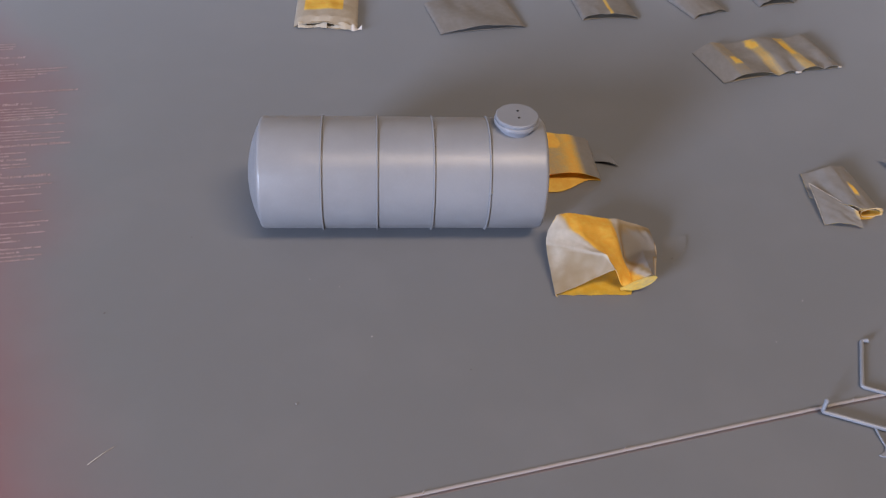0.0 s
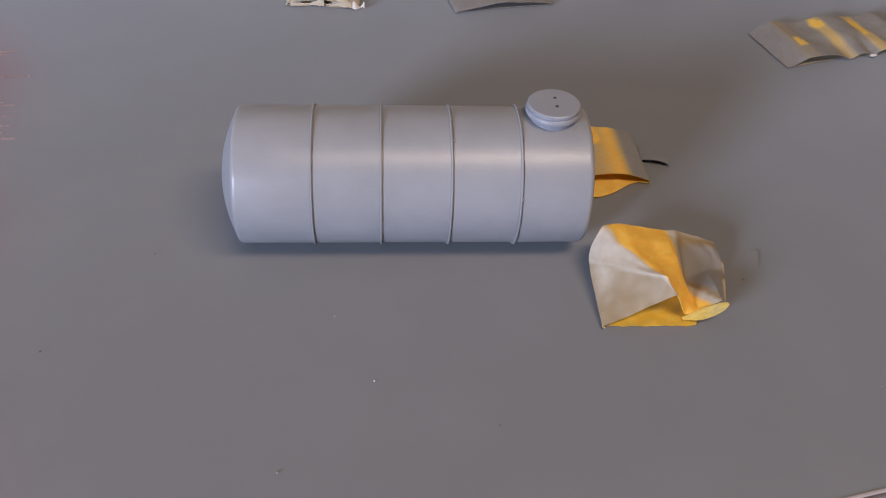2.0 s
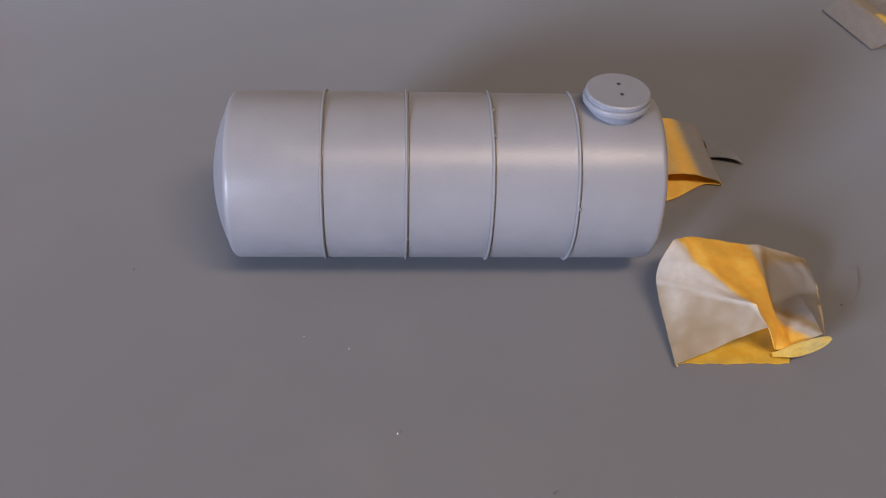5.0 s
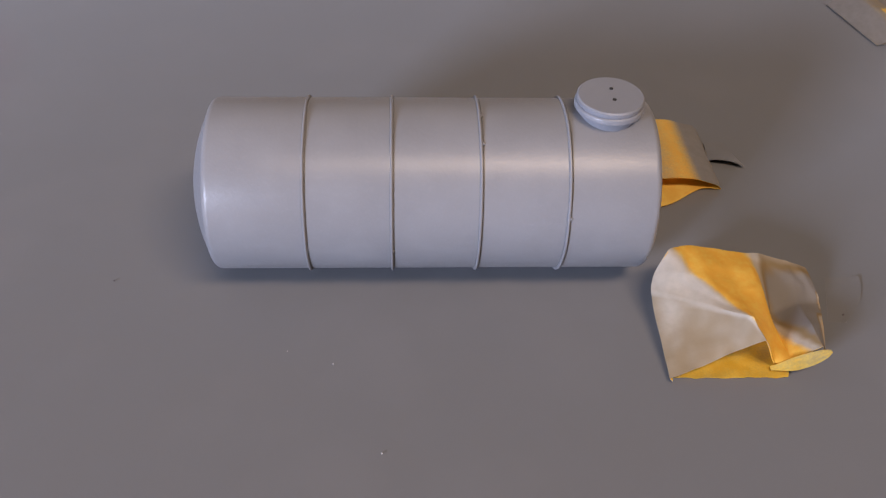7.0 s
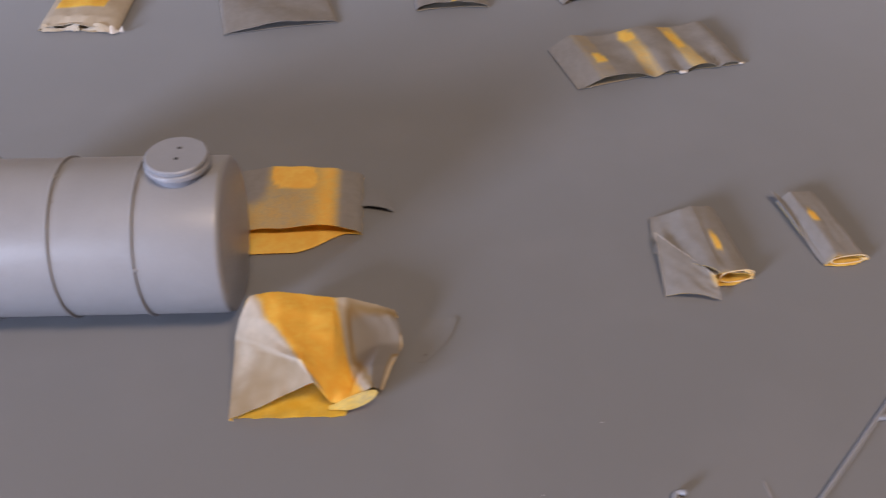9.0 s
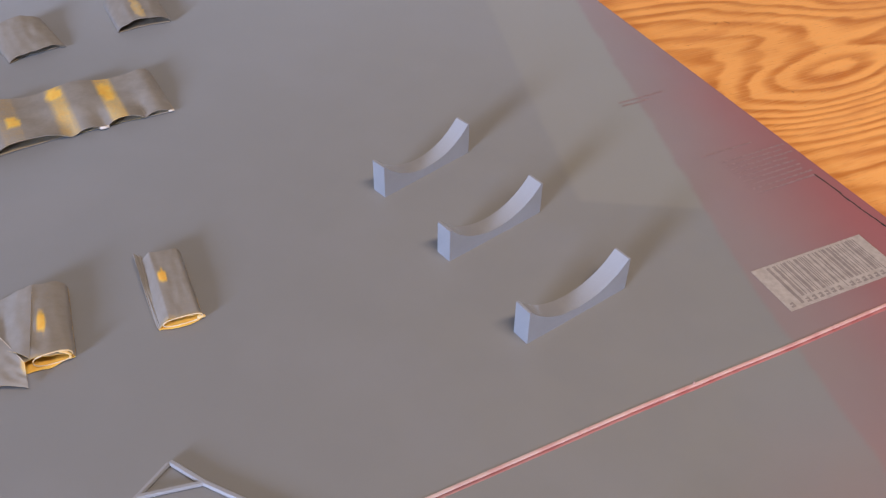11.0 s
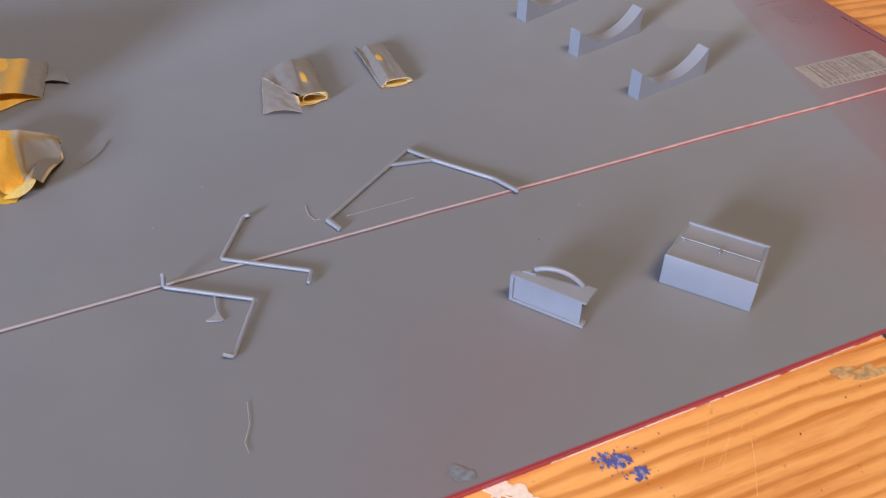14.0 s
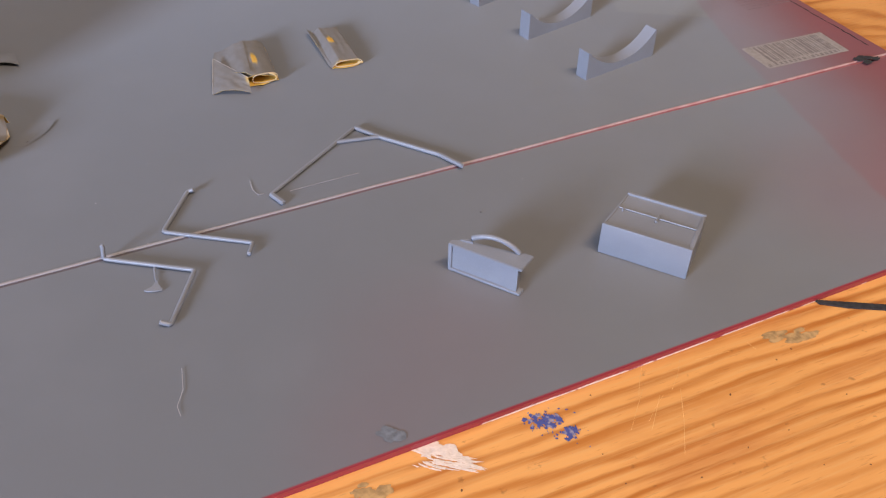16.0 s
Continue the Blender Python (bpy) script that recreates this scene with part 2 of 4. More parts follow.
WHITE_WALL = plain("pale_blue_wall_paint", (0.42, 0.48, 0.56), 0.75, 30, 0.03)
WALL = plain("painted_plaster", (0.20, 0.195, 0.19), 0.8, 30, 0.03)
CEIL = plain("white_ceiling_paint", (0.25, 0.245, 0.235), 0.85, 30, 0.03)
FLOOR = plain("brown_floorboards", (0.28, 0.17, 0.10), 0.5, 8, 0.2)
WHITE_INK = plain("pinkish_white_print", (0.44, 0.36, 0.36), 0.6, 900, 0.2)
PALE_INK = plain("pale_print_under_spray", (0.37, 0.275, 0.28), 0.55, 260, 0.25)
GHOST_INK = plain("faint_print", (0.26, 0.175, 0.175), 0.55, 900, 0.15)
LABEL_WHITE = plain("overspray_dulled_white", (0.33, 0.295, 0.27), 0.55, 500, 0.12)
LABEL_DARK = plain("overspray_dulled_black", (0.205, 0.175, 0.165), 0.55, 500, 0.15)
BLACK_WEAR = plain("dark_rubbed_paint", (0.028, 0.026, 0.026), 0.85, 600, 0.4)
BROWN_FLECK = plain("brown_pit", (0.16, 0.07, 0.03), 0.6, 600, 0.3)
SLATE = plain("blue_grey_paint", (0.160, 0.170, 0.190), 0.6, 600, 0.2)
WHITE_PAINT = plain("dried_white_paint", (0.80, 0.66, 0.55), 0.6, 700, 0.08, 0.4)
BLUE_PAINT = Nodes("dried_blue_paint", 0.5)
BLUE_PAINT.colour(BLUE_PAINT.mix(BLUE_PAINT.step(BLUE_PAINT.noise(700, 3), 0.50, 0.68), (0.075, 0.09, 0.28), (0.36, 0.31, 0.36)))
BLUE_PAINT = BLUE_PAINT.mat
OLIVE = plain("thin_grey_green_paint", (0.45, 0.275, 0.11), 0.55, 500, 0.3)
PALE_FIBRE = plain("pale_fibre", (0.40, 0.37, 0.36), 0.6)
SCRATCH = plain("scratched_varnish", (0.80, 0.45, 0.16), 0.5)
DUST = plain("dust_nib", (0.55, 0.53, 0.51), 0.7)
DARK_DUST = plain("dark_dust_nib", (0.12, 0.11, 0.11), 0.7)
HOLE = plain("dark_pit", (0.03, 0.03, 0.032), 0.8)
FROST = primer("matt_clear_tape_under_primer", (0.170, 0.170, 0.172), 0.42)
FROST.node_tree.nodes["Principled BSDF"].inputs["Sheen Weight"].default_value = 1.0
FROST.node_tree.nodes["Principled BSDF"].inputs["Sheen Roughness"].default_value = 0.34

# ---- building helpers ----


def thing(name, label="", category="", group="", kind="", at=None):
    e = new(name)
    e.empty_display_size = 0.005
    if at is not None:
        e.matrix_world = at
    return tagged(e, label, category, group, kind)


def mesh(name, bm, mat, smooth=True):
    bmesh.ops.recalc_face_normals(bm, faces=bm.faces)
    me = bpy.data.meshes.new(name)
    bm.to_mesh(me)
    bm.free()
    if mat:
        me.materials.append(mat)
    if smooth:
        me.polygons.foreach_set("use_smooth", [True] * len(me.polygons))
        me.set_sharp_from_angle(angle=radians(38))
    return me


def part(name, bm, mat, parent=None, label="", smooth=True, m=None):
    ob = new(name, mesh(name, bm, mat, smooth))
    if parent:
        ob.parent = parent
    if m is not None:
        ob.matrix_basis = m
    if label:
        ob["label"] = label
    return ob


def solid(name, bm, mat, label, category, group="", kind="", smooth=True, m=None):
    return tagged(part(name, bm, mat, None, "", smooth, m), label, category, group, kind)


def add_box(bm, x0, y0, z0, x1, y1, z1, bevel=0.0, m=None):
    r = bmesh.ops.create_cube(bm, size=1.0)
    vs = r["verts"]
    for v in vs:
        v.co = Vector(((x0 + x1) / 2 + v.co.x * (x1 - x0), (y0 + y1) / 2 + v.co.y * (y1 - y0), (z0 + z1) / 2 + v.co.z * (z1 - z0)))
    if bevel:
        es = list({e for v in vs for e in v.link_edges})
        r2 = bmesh.ops.bevel(bm, geom=es, offset=bevel, segments=2, affect="EDGES", profile=0.6)
        vs = r2["verts"]
    if m is not None:
        bmesh.ops.transform(bm, matrix=m, verts=list({v for v in vs if v.is_valid}))
    return bm


def box_bm(*a, **k):
    return add_box(bmesh.new(), *a, **k)


def lathe(profile, n=96, m=None):
    """A turned form: (radius, height) pairs about z."""
    bm = bmesh.new()
    rings = []
    for r, z in profile:
        if r < 1e-7:
            rings.append([bm.verts.new((0, 0, z))])
        else:
            rings.append([bm.verts.new((r * math.cos(2 * math.pi * i / n), r * math.sin(2 * math.pi * i / n), z)) for i in range(n)])
    for p, q in zip(rings, rings[1:]):
        for i in range(n):
            j = (i + 1) % n
            if len(p) == 1 and len(q) > 1:
                bm.faces.new((p[0], q[j], q[i]))
            elif len(q) == 1 and len(p) > 1:
                bm.faces.new((p[i], p[j], q[0]))
            elif len(p) > 1:
                bm.faces.new((p[i], p[j], q[j], q[i]))
    if m is not None:
        bm.transform(m)
    return bm


def sweep(points, r, n=8, bm=None, flat=1.0, taper=0.0):
    """A rod along a line of points, with rounded corners and slightly rounded ends."""
    bm = bm or bmesh.new()
    pts = [Vector(p) for p in points]
    line = [pts[0]]
    for a, b, c in zip(pts, pts[1:], pts[2:]):
        cut = min(r * 1.4, (a - b).length * 0.45, (c - b).length * 0.45)
        p, q = b + (a - b).normalized() * cut, b + (c - b).normalized() * cut
        line += [p.lerp(b, t).lerp(b.lerp(q, t), t) for t in (0, 0.33, 0.67, 1)]
    line.append(pts[-1])
    rings, up = [], Vector((0, 0, 1))
    d0, d1 = (line[1] - line[0]).normalized(), (line[-1] - line[-2]).normalized()
    seq = [(line[0], 0.55), (line[0] + d0 * r * 0.35, 1.0)] + [(p, 1.0) for p in line[1:-1]] + [(line[-1] - d1 * r * 0.35, 1.0), (line[-1], 0.55)]
    for i, (p, k) in enumerate(seq):
        a = seq[max(i - 1, 0)][0]
        c = seq[min(i + 1, len(seq) - 1)][0]
        d = (c - a).normalized()
        side = d.cross(up)
        if side.length < 0.2:
            side = d.cross(Vector((0.6, 0.8, 0)))
        side.normalize()
        over = side.cross(d).normalized()
        k *= 1 - taper * i / len(seq)
        rings.append([bm.verts.new(p + (side * math.cos(2 * math.pi * j / n) + over * flat * math.sin(2 * math.pi * j / n)) * r * k) for j in range(n)])
    for p, q in zip(rings, rings[1:]):
        for j in range(n):
            bm.faces.new((p[j], p[(j + 1) % n], q[(j + 1) % n], q[j]))
    bm.faces.new(rings[0][::-1])
    bm.faces.new(rings[-1])
    return bm


def sheet(P, spray, nu, nv, thick=0.00016, bm=None, inner=0.0):
    """A thin two-sided sheet: P(u, v) is its outer face, spray(u, v, p) how far paint covers it. The inner face stays bare."""
    bm = bm or bmesh.new()
    lay = bm.verts.layers.float.get("spray") or bm.verts.layers.float.new("spray")
    pts = [[Vector(P(i / nu, j / nv)) for j in range(nv + 1)] for i in range(nu + 1)]
    out, ins = [], []
    for i in range(nu + 1):
        a, b = [], []
        for j in range(nv + 1):
            du = pts[min(i + 1, nu)][j] - pts[max(i - 1, 0)][j]
            dv = pts[i][min(j + 1, nv)] - pts[i][max(j - 1, 0)]
            nrm = du.cross(dv)
            nrm = nrm.normalized() if nrm.length > 0 else Vector((0, 0, 1))
            p = bm.verts.new(pts[i][j])
            p[lay] = spray(i / nu, j / nv, pts[i][j])
            q = bm.verts.new(pts[i][j] - nrm * thick)
            q[lay] = inner
            a.append(p), b.append(q)
        out.append(a), ins.append(b)
    for i in range(nu):
        for j in range(nv):
            bm.faces.new((out[i][j], out[i + 1][j], out[i + 1][j + 1], out[i][j + 1]))
            bm.faces.new((ins[i][j], ins[i][j + 1], ins[i + 1][j + 1], ins[i + 1][j]))
    for j in range(nv):
        bm.faces.new((out[0][j], out[0][j + 1], ins[0][j + 1], ins[0][j]))
        bm.faces.new((out[nu][j + 1], out[nu][j], ins[nu][j], ins[nu][j + 1]))
    for i in range(nu):
        bm.faces.new((out[i + 1][0], out[i][0], ins[i][0], ins[i + 1][0]))
        bm.faces.new((out[i][nv], out[i + 1][nv], ins[i + 1][nv], ins[i][nv]))
    return bm


def smooth01(v, a, b):
    t = min(max((v - a) / (b - a), 0), 1)
    return t * t * (3 - 2 * t)


def wob(x, y, s, seed=0.0):
    return noise.noise(Vector((x * s + seed * 7.3, y * s - seed * 3.1, seed)))


def flake(bm, x, y, r, stretch=1.0, turn=0.0, z=0.0001, h=0.00008, seed=0, ragged=0.35, n=18):
    """A thin dried spot with a ragged outline and a slight dome."""
    c = bm.verts.new((x, y, z + h))
    ring = []
    ct, st = math.cos(turn), math.sin(turn)
    for i in range(n):
        a = 2 * math.pi * i / n
        k = r * (1 + ragged * noise.noise(Vector((math.cos(a) * 1.7 + seed * 5.1, math.sin(a) * 1.7, seed * 1.3))) * 1.6)
        px, py = math.cos(a) * k * stretch, math.sin(a) * k
        ring.append(bm.verts.new((x + px * ct - py * st, y + px * st + py * ct, z)))
    for i in range(n):
        bm.faces.new((c, ring[i], ring[(i + 1) % n]))
    return bm


def prism(bm, outline, z0, z1):
    lo = [bm.verts.new((x, y, z0)) for x, y in outline]
    hi = [bm.verts.new((x, y, z1)) for x, y in outline]
    bm.faces.new(lo[::-1])
    bm.faces.new(hi)
    n = len(outline)
    for i in range(n):
        bm.faces.new((lo[i], lo[(i + 1) % n], hi[(i + 1) % n], hi[i]))
    return bm


# ---- the room that closes the place ----
def room():
    half, low, high = 2.1, -0.75, 1.95
    T = 0.12
    y, sill, head, w = WINDOW
    for name, m, far, mat in (("wall_north", pose(0, 0, 0), half, WALL), ("wall_east", pose(0, 0, 0, 0, 0, -90), half, WALL), ("wall_west", pose(0, 0, 0, 0, 0, 90), 0.95, WHITE_WALL)):
        solid(name, box_bm(-half - T, far, low, half, far + T, high), mat, "plain painted plaster wall of the room", "wall", kind="structure", m=ROOM @ m)
    bm = bmesh.new()
    add_box(bm, -half, -y - T, low, -w / 2, -y, high)
    add_box(bm, w / 2, -y - T, low, half, -y, high)
    add_box(bm, -w / 2, -y - T, low, w / 2, -y, sill)
    add_box(bm, -w / 2, -y - T, head, w / 2, -y, high)
    solid("wall_south", bm, WALL, "plain plaster wall with a window opening", "wall", kind="structure", m=ROOM)
    solid("ceiling", box_bm(-half - T, -half - T, high, half + T, half + T, high + 0.1), CEIL, "plain white painted ceiling", "ceiling", kind="structure", m=ROOM)
    solid("floor", box_bm(-half - T, -half - T, low - 0.1, half + T, half + T, low), FLOOR, "brown board floor under the table", "floor", kind="structure", m=ROOM)


room()

# ---- the pine table ----
TOP = -0.0018


def table():
    m = pose(0.25, 0.30, 0, 0, 0, 8)
    t = thing("pine_table", "orange varnished pine table with paint stains", "table", at=m)
    top = part("tabletop", box_bm(-0.75, -0.42, TOP - 0.03, 0.75, 0.42, TOP, bevel=0.003), None, t, m=m.inverted())
    top.data.materials.append(PINE)
    top.data.transform(m)
    for sx in (-1, 1):
        for sy in (-1, 1):
            x, y = sx * 0.66, sy * 0.34
            part("leg", box_bm(x - 0.03, y - 0.03, -0.75, x + 0.03, y + 0.03, TOP - 0.03, bevel=0.004), PINE, t)


table()

# ---- the red card sheet with its fold ----
FOLD = [Vector(p) for p in ((-0.17, 0.1300), (0.0, 0.1675), (0.1198, 0.1939), (0.1737, 0.2062), (0.2380, 0.2209), (0.2814, 0.2304), (0.3106, 0.2369),
                            (0.3574, 0.2468), (0.4129, 0.2593), (0.4627, 0.2696), (0.5030, 0.2783), (0.5190, 0.2817))]
FU = (FOLD[-1] - FOLD[0]).normalized()
FV = Vector((-FU.y, FU.x))
CARD_TURN = math.degrees(math.atan2(FU.y, FU.x))


def card():
    t = thing("cardboard_sheet", "opened red printed cardboard cover under grey overspray", "cardboard")
    right = Vector((-math.sin(radians(12.3)), math.cos(radians(12.3))))
    g = 0.0005
    bm = prism(bmesh.new(), [p + FV * g for p in FOLD] + [FOLD[-1] + right * 0.33, FOLD[0] + FV * 0.36], TOP + 0.0001, 0)
    part("back_panel", bm, CARD, t, smooth=False)
    edge_l, edge_r = Vector((-0.19, 0.0335)), Vector((0.545, 0.1915))
    bm = prism(bmesh.new(), [edge_l, edge_r] + [p - FV * g for p in FOLD[::-1]], TOP + 0.0001, -0.0001)
    part("front_flap", bm, CARD, t, smooth=False)
    # the cut edge shows the pale core
    bm = bmesh.new()
    d = (edge_r - edge_l).normalized()
    side = Vector((d.y, -d.x))
    n = 260
    for i in range(n):
        p, q = edge_l.lerp(edge_r, i / n), edge_l.lerp(edge_r, (i + 1) / n)
        w = max(0.00004 + 0.00012 * smooth01(p.x, 0.315, 0.335) * smooth01(0.41 - p.x, 0.0, 0.03) + 0.00012 * wob(i, 0, 0.23, 2), 0.00002)
        prism(bm, [p, p + side * w, q + side * w, q], TOP + 0.0001, TOP + 0.0004 + 0.0002 * wob(i, 1, 0.3, 4))
    part("cut_edge", bm, CARD_CORE, t, "pale frayed cardboard core")
    # rounded ridge of the fold
    pts = []
    for p, q in zip(FOLD, FOLD[1:]):
        k = max(int((q - p).length / 0.006), 1)
        pts += [p.lerp(q, i / k) for i in range(k)]
    pts = [(*(p + FV * 0.00012 * wob(i, 0, 0.4, 3)), 0.00005 + 0.00006 * wob(i, 5, 0.5)) for i, p in enumerate(pts + [FOLD[-1]])]
    part("fold_ridge", sweep(pts, 0.00048, 8, flat=0.75), CREASE, t, "rubbed pinkish fold line")
    # strip along the ridge's lower side: red groove, with shade in its colour
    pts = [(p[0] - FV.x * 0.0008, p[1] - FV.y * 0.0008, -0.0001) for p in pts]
    part("groove_shade_strip", sweep(pts, 0.00042, 6, flat=0.35), GROOVE_SHADE, t, "dull red groove beside the fold, with painted shade under the ridge")
    for x in (0.1197, 0.1741, 0.2440, 0.3585, 0.4310):
        k = next(i for i in range(len(FOLD) - 1) if FOLD[i].x <= x <= FOLD[i + 1].x)
        p = FOLD[k].lerp(FOLD[k + 1], (x - FOLD[k].x) / (FOLD[k + 1].x - FOLD[k].x))
        part("nick", sweep([(p.x - 0.0003, p.y - 0.0005, 0.0003), (p.x + 0.0002, p.y + 0.0006, 0.0005)], 0.00016, 6), CREASE, t, "torn nick in the fold")
    return t


SHEET = card()


def printed_lines():
    """Rows of print that show faintly under the overspray at both ends of the card."""
    rng = random.Random(5)

    def rows(name, corner, turn, blocks, mat):
        bm = bmesh.new()
        for down, start, width, h, gap in blocks:
            x = start
            while x < start + width:
                w = rng.uniform(1.2, 5.0) * h * 1.4
                ch = x
                while ch < min(x + w, start + width):
                    cw = h * rng.uniform(0.35, 0.8)
                    hh = h * rng.choice((0.75, 0.75, 1.0))
                    prism(bm, [(ch, -down), (ch + cw * 0.75, -down), (ch + cw * 0.75, -down + hh), (ch, -down + hh)], 0, 0.00003)
                    ch += cw
                x += w + h * 0.6
        part(name, bm, mat, SHEET, smooth=False, m=Matrix.Translation((corner[0], corner[1], 0.00006)) @ pose(0, 0, 0, 0, 0, turn))["kind"] = "stuff"

    left = [(0.004 + i * 0.0021, 0.006, 0.010, 0.0012, 0) for i in range(3)]
    left += [(0.016, 0.004, 0.018, 0.0016, 0), (0.0215, 0.006, 0.014, 0.0013, 0)]
    left += [(0.026 + i * 0.0021, 0.0, 0.040 - 0.004 * i, 0.0012, 0) for i in range(5)]
    left += [(0.044, 0.0, 0.045, 0.0013, 0), (0.053, 0.0, 0.030, 0.0017, 0)]
    left += [(0.056 + i * 0.0019, 0.0, rng.uniform(0.020, 0.045), 0.0009, 0) for i in range(5)]
    left += [(0.0680 + i * 0.0019, 0.0, rng.uniform(0.018, 0.045), 0.0009, 0) for i in range(6)]
    left += [(0.0815, 0.0, 0.046, 0.0015, 0), (0.0905, 0.0, 0.032, 0.0015, 0), (0.1010, 0.0, 0.042, 0.0015, 0)]
    left += [(0.084 + i * 0.0019, 0.0, rng.uniform(0.02, 0.045), 0.0009, 0) for i in range(3)]
    left += [(0.093 + i * 0.0019, 0.0, rng.uniform(0.02, 0.045), 0.0009, 0) for i in range(4)]
    left += [(0.104 + i * 0.0019, 0.0, rng.uniform(0.02, 0.045), 0.0009, 0) for i in range(26)]
    rows("printed_text", (-0.0629, 0.4207), 8, left, PALE_INK)
    right = [(0.0, 0.0, 0.020, 0.0008, 0)] + [(0.005 + i * 0.0021, 0.004, 0.026 - rng.uniform(0, 0.006), 0.0009, 0) for i in range(9)]
    rows("printed_text", (0.4740, 0.3467), CARD_TURN - 1, right, GHOST_INK)
    rows("printed_text", (0.4607, 0.3817), CARD_TURN - 1, [(0, 0, 0.018, 0.0008, 0), (0.002, 0, 0.012, 0.0008, 0)], GHOST_INK)
    # one word that can be read
    cu = bpy.data.curves.new("word", "FONT")
    cu.body, cu.size = "AMPULE", 0.0026
    tmp = new("word_tmp", cu)
    me = bpy.data.meshes.new_from_object(tmp.evaluated_get(bpy.context.evaluated_depsgraph_get()))
    bpy.data.objects.remove(tmp)
    me.materials.append(WHITE_INK)
    w = new("printed_word", me)
    w.parent = SHEET
    w.matrix_basis = Matrix.Translation((-0.0336, 0.3601, 0.00008)) @ pose(0, 0, 0, 0, 0, 8)


printed_lines()


def barcode():
    rng = random.Random(11)
    turn = 10.4
    m = Matrix.Translation((0.4664, 0.2796, 0.00006)) @ pose(0, 0, 0, 0, 0, turn)
    lab = part("barcode", box_bm(0, 0, 0, 0.0383, 0.0164, 0.00004), LABEL_WHITE, SHEET, "dulled white barcode block", False, m)
    x = 0.0045
    while x < 0.0355:
        w = rng.choice((0.00033, 0.00033, 0.00066, 0.001))
        lo = 0.0012 if (x < 0.0055 or 0.0197 < x < 0.0207 or x > 0.0346) else 0.0034
        part("bar", box_bm(x, lo, 0.00004, x + w, 0.0156, 0.00007), LABEL_DARK, lab, smooth=False)
        x += w + rng.choice((0.00033, 0.0005, 0.0007, 0.001))
    bm = bmesh.new()
    for x in [0.0012] + [0.0064 + i * 0.00215 for i in range(6)] + [0.0214 + i * 0.00215 for i in range(6)]:
        add_box(bm, x, 0.0009, 0.00004, x + 0.0014, 0.0015, 0.000062)
        add_box(bm, x + 0.0002, 0.0019, 0.00004, x + 0.0014, 0.0024, 0.000066)
        add_box(bm, x + 0.0008, 0.0009, 0.00004, x + 0.0013, 0.0026, 0.000072)
    part("number_bars", bm, LABEL_DARK, lab, smooth=False)["kind"] = "stuff"


barcode()


